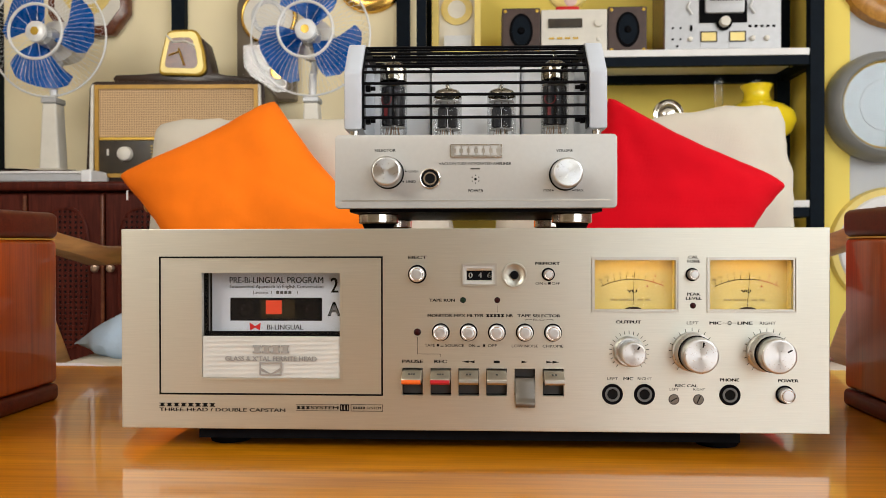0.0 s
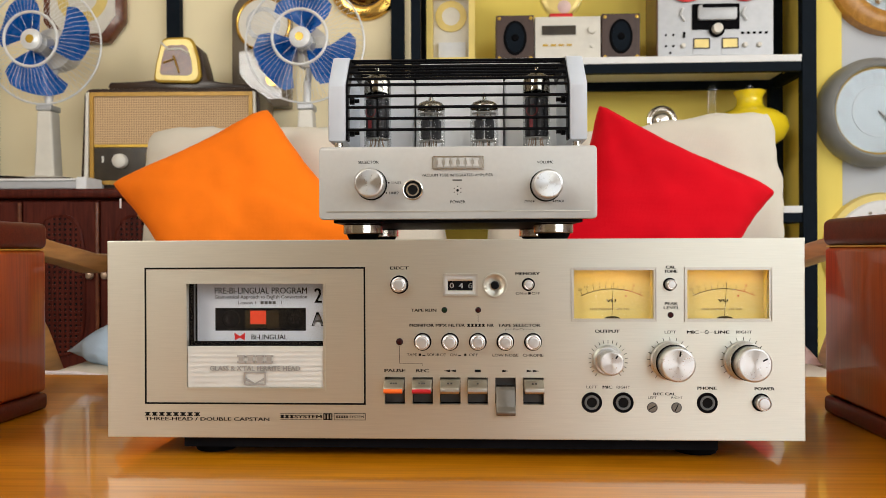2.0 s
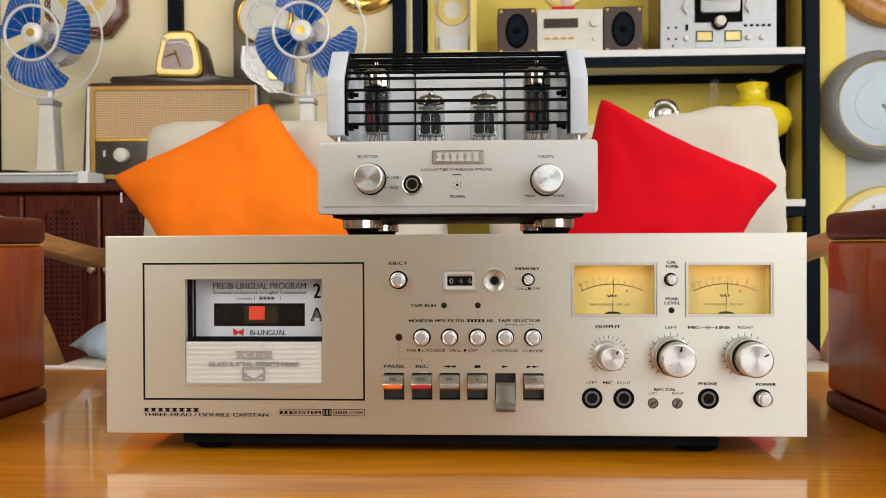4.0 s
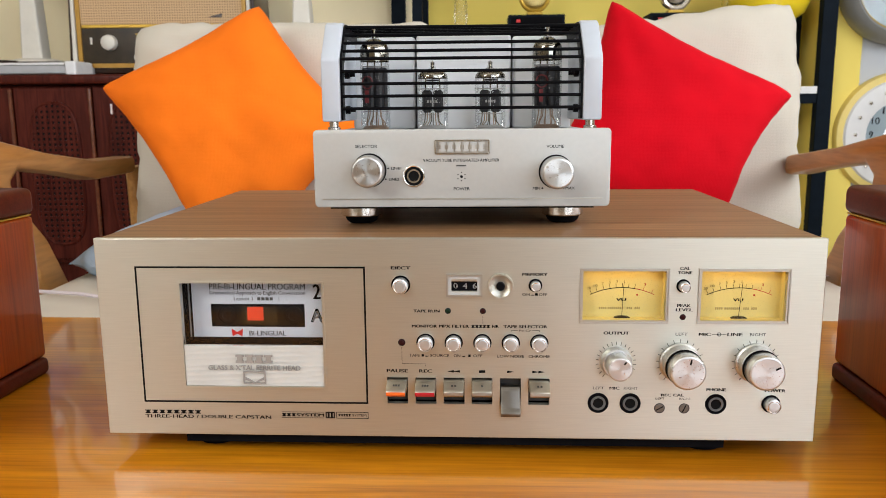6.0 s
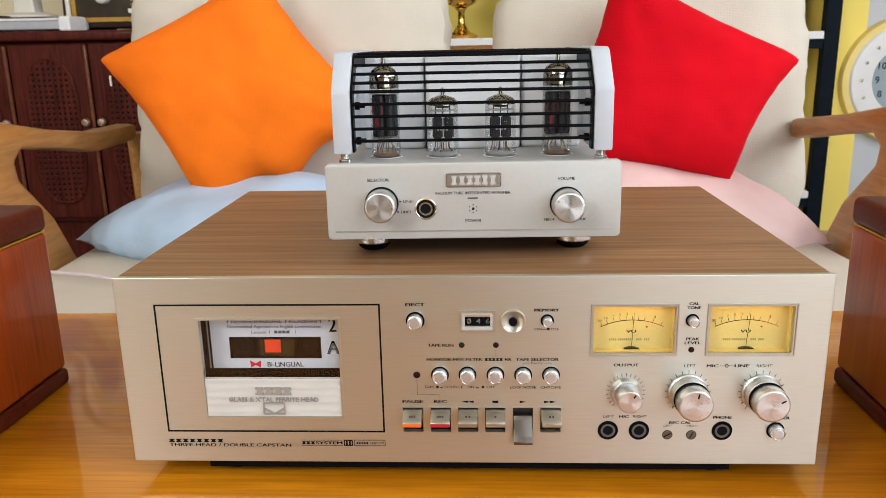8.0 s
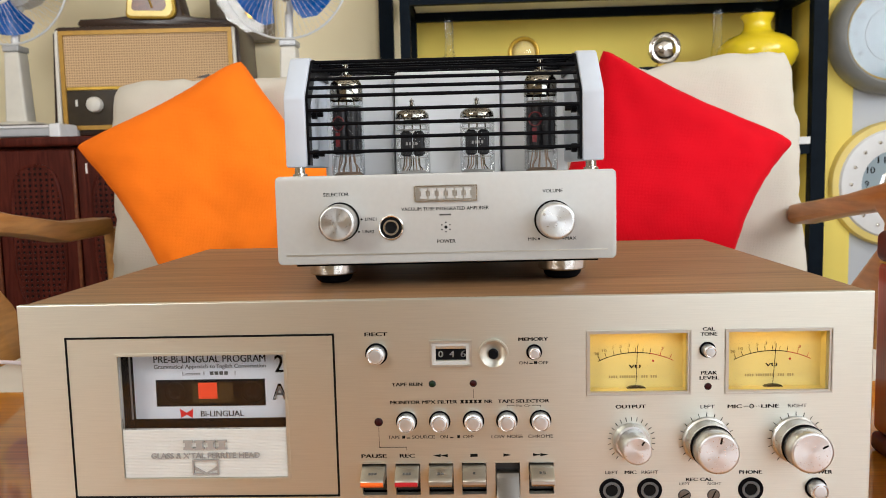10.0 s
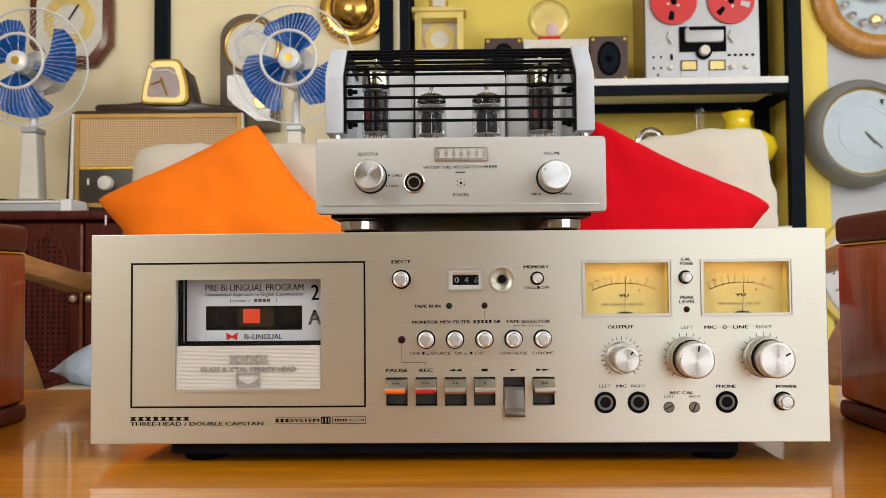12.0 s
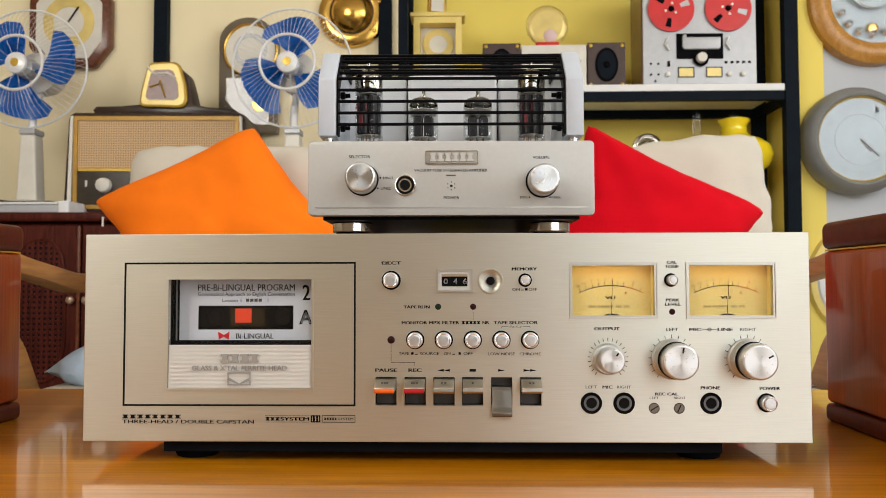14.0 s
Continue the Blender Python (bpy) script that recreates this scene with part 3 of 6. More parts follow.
part("window_frame", picture_frame(0.35, 2.35, -0.15, 2.05, -2.29, -2.21, 0.06), "offwhite", win)
part("mullion", box(1.32, 1.38, -2.28, -2.22, -0.089, 1.989), "offwhite", win)
# unseen opening and frame, added to carry the lamp for the left side
win = thing("window_high", "added unseen high window with a pale frame behind the viewer", "window")
tagged(win, kind="structure")
part("window_frame", picture_frame(-2.62, -1.18, 1.05, 2.20, -2.29, -2.21, 0.05), "offwhite", win)

# ---- the coffee table ----
table = thing("coffee_table", "polished honey-brown wooden coffee table with a glossy lacquer top", "table")
part("tabletop", box(-0.75, 0.75, -0.36, 0.335, -0.032, 0.0, 0.006, 3), "table", table)
part("apron", box(-0.68, 0.68, -0.30, 0.28, -0.10, -0.0325), "table", table)
leg = part("leg", box(-0.025, 0.025, -0.025, 0.025, FLOOR, -0.101, 0.004), "table", table)
leg.matrix_basis = pose(-0.66, -0.27, 0)
for x, y in ((0.66, -0.27), (-0.66, 0.25), (0.66, 0.25)):
    twin("leg", leg, pose(x, y, 0), table)

# ---- the cassette deck ----
deck = thing("cassette_deck", "silver cassette deck with walnut cabinet and lit level meters", "cassette deck")
part("cabinet", picture_frame(-0.2185, 0.2185, 0.0131, 0.1385, 0.0045, 0.296, 0.009), "veneer", deck, "walnut-veneered cabinet")
for x in (-0.158, 0.160):
    for y in (0.028, 0.25):
        part("foot", lathe([(0, 0), (0.013, 0), (0.014, 0.002), (0.0125, 0.013), (0, 0.013)], 24, Matrix.Translation((x, y, 0))), "soft_black", deck, smooth=True)
SLOTS = [(-0.0411, -0.0283), (-0.0235, -0.0106), (-0.0061, 0.0068), (0.0112, 0.0240), (0.0287, 0.0415), (0.0461, 0.0590)]
VUS = [(0.0762, 0.1291), (0.1462, 0.1998)]
holes = [(-0.1680, -0.0802, 0.0452, 0.1112), (-0.0012, 0.0163, 0.1068, 0.1126)]
holes += [(a, b, 0.0350, 0.0520) for a, b in SLOTS]
holes += [(a + 0.0016, b - 0.0016, 0.0883, 0.1195) for a, b in VUS]
front = part("front_panel", pierced(-0.22, 0.22, 0.013, 0.139, 0.0, 0.0042, holes), "panel", deck, "brushed champagne aluminium front")
edge = front.modifiers.new("edge", "BEVEL")
edge.width, edge.segments, edge.limit_method = 0.0005, 2, "ANGLE"
part("backing", box(-0.21, 0.21, 0.0335, 0.0342, 0.02, 0.135), "black", deck)

# black underside, hung low so its shape supplies the shade beneath the deck
part("bottom_cover", box(-0.172, 0.168, 0.0055, 0.285, 0.0060, 0.0130), "soft_black", deck)

# cassette door
door = part("cassette_door", picture_frame(-0.1955, -0.0532, 0.0344, 0.1217, -0.0002, -0.00005, 0.0011), "ink", deck, "door outlined by a thin black groove")
part("door_lip", picture_frame(-0.1694, -0.0788, 0.0438, 0.1126, -0.0006, 0.0, 0.0014), "panel", door)
holder = part("cassette_holder", box(-0.1679, -0.0803, 0.0006, 0.0036, 0.0453, 0.0712), "holder", door, "ribbed ivory holder with raised words")
bm = bmesh.new()
for i in range(32):
    z = 0.0459 + i * 0.0008
    box(-0.1675, -0.0807, 0.0002, 0.0007, z, z + 0.0004, bm=bm)
part("ribs", bm, "holder", holder)
for k in range(4):
    part("raised_mark", slab_mark(-0.1354 + 0.006 * k, -0.1303 + 0.006 * k, 0.0608, 0.0658, -0.0009, 0.0002), "emboss", holder)
lettering("GLASS & X'TAL FERRITE HEAD", -0.1530, -0.0950, 0.0575, 0.0031, 0.0001, "emboss", holder, 0.0, depth=0.0008)
part("raised_badge", picture_frame(-0.1312, -0.1170, 0.0470, 0.0552, -0.0008, 0.0002, 0.0008), "emboss", holder)
part("badge_chevron", prism([(-0.1300, 0.0515), (-0.1241, 0.0480), (-0.1182, 0.0515), (-0.1182, 0.0497), (-0.1241, 0.0474), (-0.1300, 0.0497)][::-1], -0.0006, 0.0002, "y"), "emboss", holder)

# the cassette behind its window
tape = thing("compact_cassette", "compact cassette with a white paper label inside the deck", "cassette",
              Matrix.Translation((-0.00012, 0.0055, -0.00123)) @ Matrix.Diagonal((1.0115, 1, 1.0115, 1)))
TY = 0.0085
part("shell", box(-0.1745, -0.0745, TY, TY + 0.011, 0.0500, 0.1128, 0.0012), "black", tape)
part("shell_edge", box(-0.1662, -0.1655, TY - 0.0009, TY - 0.0001, 0.0735, 0.1110), "grey_plastic", tape)
paper = part("label_paper", pierced(-0.1640, -0.0760, 0.0737, 0.1122, TY - 0.0006, TY - 0.0001, [(-0.1524, -0.0930, 0.0802, 0.0950)]), "label_white", tape, "white printed paper label")
well = part("reel_window", box(-0.1326, -0.1105, TY - 0.0006, TY - 0.0002, 0.0822, 0.0933), "dialbrown", tape)
part("tape_hub_label", box(-0.1292, -0.1190, TY - 0.0010, TY - 0.0006, 0.0845, 0.0932), "tape_red", tape, "orange-red patch")
for x in (-0.1420, -0.1000):
    hub = part("hub", lathe([(0.0034, 0.0004), (0.0052, 0.0004), (0.0058, 0.0), (0.0058, -0.001), (0.0034, -0.001), (0.0034, 0.0004)], 28, facing(x, TY - 0.0002, 0.0878)), "black", tape, smooth=True)
    for k in range(6):
        a = k * math.pi / 3
        c = Vector((x + 0.0029 * math.cos(a), 0, 0.0878 + 0.0029 * math.sin(a)))
        part("tooth", box(c.x - 0.0005, c.x + 0.0005, TY - 0.0006, TY - 0.0001, c.z - 0.0005, c.z + 0.0005), "anode", hub)
ly = TY - 0.00068
lettering("PRE-Bi-LINGUAL PROGRAM", -0.1526, -0.0922, 0.1062, 0.0040, ly, "ink", paper, 0.03)
lettering("Grammatical Approach to English Conversation", -0.1526, -0.0922, 0.1018, 0.0029, ly, "grey_ink", paper)
lettering("Lesson 1", -0.1373, -0.1255, 0.0983, 0.0020, ly, "grey_ink", paper)
for k in range(4):
    bar(-0.1225 + k * 0.0026, -0.1205 + k * 0.0026, 0.0974, 0.0993, ly, "grey_ink", paper)
bar(-0.1090, -0.1086, 0.0974, 0.0993, ly, "grey_ink", paper)
lettering("2", -0.0872, -0.0828, 0.1030, 0.0094, ly, "ink", paper, 0.06)
lettering("A", -0.0890, -0.0815, 0.0878, 0.0088, ly, "ink", paper, 0.05)
lettering("A", -0.0883, -0.0822, 0.0874, 0.0066, ly - 0.0001, "label_white", paper, 0.03)
lettering("Bi-LINGUAL", -0.1285, -0.1052, 0.0762, 0.0032, ly, "ink", paper, 0.04)
part("bow_print", prism([(-0.1398, 0.0790), (-0.1362, 0.0768), (-0.1326, 0.0790), (-0.1331, 0.0740), (-0.1362, 0.0758), (-0.1393, 0.0740)][::-1], ly - 0.0001, ly, "y"), "red_plastic", paper)
part("door_window", box(-0.1679, -0.0803, 0.0012, 0.0019, 0.0713, 0.1111), "glass", door, "clear door window").visible_shadow = False

# print on the front
PY = -0.00012
for k in range(8):
    x = -0.1955 + k * 0.0046
    part("printed_mark", slab_mark(x, x + 0.0036, 0.0269, 0.0292, PY - 0.0001, PY), "ink", front)
lettering("THREE-HEAD / DOUBLE CAPSTAN", -0.1955, -0.1150, 0.0250, 0.0022, PY, "ink", front, 0.04)
for k in range(3):
    part("printed_mark", slab_mark(-0.1078 + 0.0030 * k, -0.1053 + 0.0030 * k, 0.0258, 0.0278, PY - 0.0001, PY), "ink", front)
lettering("SYSTEM", -0.0987, -0.0814, 0.0268, 0.0020, PY, "ink", front, 0.07)
bar(-0.1080, -0.0812, 0.0248, 0.0250, PY, "ink", front)
bar(-0.1080, -0.0812, 0.0286, 0.0288, PY, "ink", front)
part("printed_mark", picture_frame(-0.0803, -0.0745, 0.0247, 0.0290, PY - 0.0001, PY, 0.0007), "ink", front)
bar(-0.0790, -0.0778, 0.0252, 0.0285, PY, "ink", front)
bar(-0.0770, -0.0758, 0.0252, 0.0285, PY, "ink", front)
part("printed_mark", picture_frame(-0.0735, -0.0533, 0.0247, 0.0290, PY - 0.0001, PY, 0.0003), "ink", front)
for k in range(5):
    part("printed_mark", slab_mark(-0.0722 + 0.0016 * k, -0.0709 + 0.0016 * k, 0.0261, 0.0276, PY - 0.0001, PY), "ink", front)
lettering("SYSTEM", -0.0635, -0.0546, 0.02685, 0.0015, PY, "ink", front, 0.03)
for text, x0, x1, z, h, ink in (
        ("EJECT", -0.0373, -0.0257, 0.1210, 0.0019, "ink"), ("MEMORY", 0.0417, 0.0567, 0.1172, 0.0018, "ink"),
        ("ON", 0.0417, 0.0463, 0.1048, 0.0016, "grey_ink"), ("OFF", 0.0517, 0.0567, 0.1048, 0.0016, "grey_ink"),
        ("TAPE RUN", -0.0241, -0.0083, 0.0943, 0.0018, "ink"), ("MONITOR", -0.0251, -0.0099, 0.0848, 0.0018, "ink"),
        ("MPX FILTER", -0.0086, 0.0096, 0.0848, 0.0018, "ink"), ("NR", 0.0238, 0.0277, 0.0848, 0.0018, "ink"),
        ("TAPE SELECTOR", 0.0306, 0.0570, 0.0848, 0.0018, "ink"), ("Fe-Cr", 0.0402, 0.0474, 0.0823, 0.0013, "grey_ink"),
        ("TAPE", -0.0270, -0.0207, 0.0662, 0.0017, "grey_ink"), ("SOURCE", -0.0143, -0.0025, 0.0662, 0.0017, "grey_ink"),
        ("ON", 0.0003, 0.0043, 0.0662, 0.0017, "grey_ink"), ("OFF", 0.0122, 0.0178, 0.0662, 0.0017, "grey_ink"),
        ("LOW NOISE", 0.0270, 0.0432, 0.0660, 0.0017, "grey_ink"), ("CHROME", 0.0460, 0.0588, 0.0660, 0.0017, "grey_ink"),
        ("PAUSE", -0.0411, -0.0281, 0.0562, 0.0020, "ink"), ("REC", -0.0210, -0.0132, 0.0562, 0.0020, "ink"),
        ("CAL", 0.1349, 0.1408, 0.1210, 0.0018, "ink"), ("TONE", 0.1338, 0.1420, 0.1184, 0.0018, "ink"),
        ("PEAK", 0.1342, 0.1422, 0.0983, 0.0018, "ink"), ("LEVEL", 0.1335, 0.1432, 0.0957, 0.0018, "ink"),
        ("OUTPUT", 0.0910, 0.1062, 0.0811, 0.0019, "ink"), ("LEFT", 0.1340, 0.1411, 0.0806, 0.0018, "grey_ink"),
        ("MIC", 0.1478, 0.1548, 0.0806, 0.0019, "ink"), ("LINE", 0.1647, 0.1735, 0.0806, 0.0019, "ink"),
        ("RIGHT", 0.1780, 0.1875, 0.0806, 0.0018, "grey_ink"), ("LEFT", 0.0855, 0.0922, 0.0462, 0.0017, "grey_ink"),
        ("MIC", 0.0956, 0.1015, 0.0462, 0.0018, "ink"), ("RIGHT", 0.1042, 0.1126, 0.0462, 0.0017, "grey_ink"),
        ("REC CAL", 0.1270, 0.1405, 0.0421, 0.0017, "ink"), ("LEFT", 0.1236, 0.1290, 0.0398, 0.0014, "grey_ink"),
        ("RIGHT", 0.1380, 0.1450, 0.0398, 0.0014, "grey_ink"), ("PHONE", 0.1541, 0.1655, 0.0458, 0.0019, "ink"),
        ("POWER", 0.1890, 0.2010, 0.0455, 0.0019, "ink")):
    lettering(text, x0, x1, z, h, PY, ink, front, 0.065 if ink == "ink" else 0.02)
for k in range(5):
    part("printed_mark", slab_mark(0.0112 + 0.0023 * k, 0.0131 + 0.0023 * k, 0.0839, 0.0857, PY - 0.0001, PY), "ink", front)
for x0, x1, z0, z1 in ((0.0471, 0.0488, 0.1042, 0.1047), (0.0494, 0.0511, 0.1041, 0.1056), (-0.0195, -0.0180, 0.0655, 0.0670), (-0.0172, -0.0153, 0.0655, 0.0660),
                       (0.0055, 0.0072, 0.0655, 0.0660), (0.0092, 0.0106, 0.0655, 0.0670), (0.0180, 0.0182, 0.0866, 0.0913),
                       (0.0352, 0.0395, 0.0823, 0.0825), (0.0481, 0.0525, 0.0823, 0.0825), (0.0352, 0.0354, 0.0815, 0.0825), (0.0523, 0.0525, 0.0815, 0.0825),
                       (-0.0317, -0.0315, 0.0608, 0.0716), (-0.0317, -0.0172, 0.0607, 0.0609), (-0.0174, -0.0172, 0.0590, 0.0608), (0.1556, 0.1640, 0.0805, 0.0807)):
    bar(x0, x1, z0, z1, PY, "ink", front, "printed_line")
part("printed_ring", ring_of(0.0010, 0.0002, 20, facing(0.1598, PY, 0.0806), 4), "ink", front)


def arrow(cx, sign, parent):
    part("arrow_print", prism([(cx - 0.0021 * sign, 0.0569), (cx + 0.0021 * sign, 0.0561), (cx - 0.0021 * sign, 0.0553)], PY - 0.0001, PY, "y"), "ink", parent)


arrow(-0.0018, -1, front), arrow(0.0019, -1, front), arrow(0.0351, 1, front), arrow(0.0504, 1, front), arrow(0.0542, 1, front)
bar(0.0158, 0.0196, 0.0553, 0.0569, PY, "ink", front, "stop_print")

# round push buttons, each in a black collar
def push_button(x, z, ring, r, reach, name="push_button"):
    b = part(name, lathe([(0, reach), (r * 0.55, reach), (r * 0.8, reach - 0.0002), (r, reach - 0.0008), (r, -0.002), (0, -0.002)], 28, facing(x, 0, z)), "button", deck, smooth=True)
    part("collar", lathe([(r * 1.01, 0.0003), (ring * 0.96, 0.0005), (ring, 0.0002), (ring, -0.0005), (r * 1.01, -0.0006)], 28, facing(x, 0, z)), "soft_black", b, smooth=True)
    part("button_edge", ring_of(r * 0.80, 0.00016, 28, facing(x, -reach, z), 5), "chrome", b, smooth=True)
    return b


push_button(-0.0316, 0.1105, 0.0058, 0.0047, 0.006, "eject_button")
push_button(0.0496, 0.1104, 0.0041, 0.0030, 0.005, "memory_button")
for x in (-0.0170, 0.0003, 0.0178, 0.0351, 0.0524):
    push_button(x, 0.0744, 0.0056, 0.0047, 0.0055)
push_button(0.1373, 0.1103, 0.0041, 0.0031, 0.006, "tone_button")
push_button(0.1930, 0.0370, 0.0056, 0.0045, 0.006, "power_button")

# tape counter and its reset
counter = part("tape_counter", picture_frame(-0.0040, 0.0178, 0.1034, 0.1173, -0.0014, 0.0, 0.0012), "bezel", deck, "three-digit tape counter in a bright frame")
part("counter_bezel", picture_frame(-0.0030, 0.0168, 0.1044, 0.1163, -0.0006, 0.0001, 0.0021), "ampmetal", counter)
part("counter_drum", box(-0.0012, 0.0163, 0.0010, 0.006, 0.1066, 0.1128), "black", counter)
for k, d in enumerate("046"):
    x = 0.0004 + k * 0.0058
    lettering(d, x, x + 0.0024, 0.1098, 0.0034, 0.0009, "white_ink", counter)
reset = part("reset_button", lathe([(0, 0.003), (0.0020, 0.003), (0.0026, 0.0022), (0.0026, 0.0), (0, 0.0)], 24, facing(0.0287, 0.0, 0.1100)), "black", deck, smooth=True)
part("reset_dish", lathe([(0.0028, 0.0002), (0.0055, 0.0007), (0.0068, 0.0018), (0.0076, 0.0018), (0.0078, 0.0), (0.0028, 0.0)], 36, facing(0.0287, 0.0, 0.1100)), "panel", reset, smooth=True)

# small lamps
for x, z, mat in ((-0.0031, 0.0944, "led_green"), (0.0181, 0.0944, "led_dark"), (-0.0316, 0.0744, "led_dark"), (0.1377, 0.0912, "led_dark")):
    r = 0.0021 if z < 0.08 else 0.0017
    lens = part("indicator_lens", lathe([(0, 0.0009), (r * 0.6, 0.0007), (r, 0.0002), (r, -0.001), (0, -0.001)], 20, facing(x, 0, z)), mat, deck, smooth=True)
    part("lens_rim", ring_of(r, 0.00022, 20, facing(x, -0.0001, z), 5), "slot", lens)

# piano keys
for k, (a, b) in enumerate(SLOTS):
    a, b = a + 0.0004, b - 0.0004
    if k != 4:
        prof = [(0.006, 0.0508), (0.0, 0.0512), (-0.0045, 0.0508), (-0.0105, 0.0478), (-0.0118, 0.0468), (-0.0120, 0.0450), (-0.0110, 0.0442), (0.006, 0.0446)]
        key = part("piano_key", prism(prof, a, b, "x", 0.0004), "keymetal", deck, smooth=True)
        part("key_strip", prism([(-0.0122, 0.0466), (-0.0124, 0.0450), (-0.0114, 0.0438), (-0.0100, 0.0438), (-0.0112, 0.0452)], a + 0.0002, b - 0.0002), ("orange_tip", "crimson_tip", "keymetal", "keymetal", "", "keymetal")[k], key, ("orange tip", "crimson tip", "", "", "", "")[k])
    else:
        prof = [(0.0050, 0.0466), (0.0024, 0.0468), (0.0004, 0.0462), (-0.0010, 0.0440), (-0.0028, 0.0395), (-0.0050, 0.0345), (-0.0062, 0.0330), (-0.0072, 0.0316), (-0.0070, 0.0296), (-0.0050, 0.0288), (0.0050, 0.0380)]
        key = part("piano_key", prism(prof, a, b, "x", 0.0004), "shaded_metal", deck, "pressed play key", smooth=True)
    if k != 4:
        xm = (a + b) / 2
        bm = bmesh.new()
        for u in ((-0.0015, 0.0, 0.0015) if k < 2 else (-0.0010, 0.0010) if k in (2, 5) else (0.0,)):
            box(u - 0.0006, u + 0.0006, -0.0007, 0.0007, -0.0001, 0.0002, bm=bm)
        bmesh.ops.transform(bm, matrix=pose(xm, -0.0075, 0.0493, 26.6), verts=bm.verts)
        part("raised_mark", bm, "grey_ink", key)
    part("key_slot", box(a - 0.0003, b + 0.0003, 0.0062, 0.0068, 0.0352, 0.0440 if k != 4 else 0.0518), "slot", key)
    part("slot_frame", picture_frame(a - 0.0011, b + 0.0011, 0.0343, 0.0527, -0.0003, 0.0, 0.0007), "panel", key)

# level meters
for k, (a, b) in enumerate(VUS):
    c = (a + b) / 2
    vu = part("level_meter", picture_frame(a, b, 0.0872, 0.1210, -0.0009, 0.0, 0.0006), "bezel", deck, "level meter with a glowing amber dial")
    part("meter_bezel", picture_frame(a + 0.00062, b - 0.00062, 0.0878, 0.12038, -0.0003, 0.0004, 0.0012), "bezel", vu)
    part("meter_box", pierced(a + 0.0010, b - 0.0010, 0.0875, 0.1203, 0.0043, 0.0100, [(a + 0.0017, b - 0.0017, 0.0884, 0.1194)]), "meter", vu)
    face = part("meter_dial", box(a + 0.0005, b - 0.0005, 0.0101, 0.0108, 0.0870, 0.1208), "meter", vu)
    fy = 0.0100
    px, pz, R = c + 0.0005, 0.0625, 0.0445

    def on_arc(deg, r=R):
        return px + r * math.sin(radians(deg)), pz + r * math.cos(radians(deg))
    for a0, a1, ink in ((-26, 9.6, "ink"), (9.6, 26, "red_ink")):
        pts = [on_arc(a0 + (a1 - a0) * i / 14) for i in range(15)]
        bm = bmesh.new()
        for (x0, z0), (x1, z1) in zip(pts, pts[1:]):
            q = [bm.verts.new((x0, fy - 0.0001, z0 - 0.0002)), bm.verts.new((x1, fy - 0.0001, z1 - 0.0002)), bm.verts.new((x1, fy - 0.0001, z1 + 0.0002)), bm.verts.new((x0, fy - 0.0001, z0 + 0.0002))]
            bm.faces.new(q)
        part("scale_arc", bm, ink, face)
    for deg in (-24.6, -19.8, -14.4, -9.6, -4.8, 0, 4.8, 9.6, 16.4, 23.3):
        x0, z0 = on_arc(deg)
        x1, z1 = on_arc(deg, R + 0.0026)
        part("scale_tick", rod([(x0, fy - 0.0001, z0), (x1, fy - 0.0001, z1)], 0.00012, 4), "red_ink" if deg > 10 else "ink", face)
    for deg, s in ((-24.6, "20"), (-19.5, "10"), (-14.2, "7"), (-9.2, "5"), (-4.0, "3"), (1.5, "1"), (16.5, "3")):
        x, z = on_arc(deg, R + 0.0040)
        w = 0.00018 if s == "1" else 0.0006 * len(s)
        lettering(s, x - w, x + w, z, 0.0015, fy - 0.0001, "red_ink" if deg > 10 else "meter_print", face)
    lettering("VU", c - 0.0030, c + 0.0030, 0.0995, 0.0018, fy - 0.0001, "ink", face, 0.04)
    bm = bmesh.new()
    for w0, n in ((-0.0134, 4), (-0.0078, 8), (0.0035, 3), (0.0083, 3)):
        for i in range(n):
            box(c + w0 + 0.0012 * i, c + w0 + 0.0012 * i + 0.0008, fy - 0.0001, fy, 0.0934, 0.0948, bm=bm)
    part("printed_bars", bm, "meter_print", face)
    part("red_dot", lathe([(0, 0.0002), (0.0006, 0.0002), (0.0006, 0)], 12, facing(c + 0.0095, fy, 0.1025)), "red_ink", face)
    tip = on_arc(0.9 if k == 0 else 1.6, R + 0.0040)
    part("needle", rod([(px - 0.0002, fy - 0.0016, 0.0885), (tip[0], fy - 0.0016, tip[1])], 0.00016, 5), "ink", vu)
    part("needle_cover", prism(disc_outline(px, 0.0882, 0.0050, 0.0016, 16, 0, 180) + [(px - 0.005, 0.0882)], fy - 0.0026, fy - 0.0006, "y"), "dialbrown", vu)
    part("meter_pane", box(a + 0.0014, b - 0.0014, 0.0012, 0.0018, 0.0881, 0.1197), "meterglass", vu).visible_shadow = False

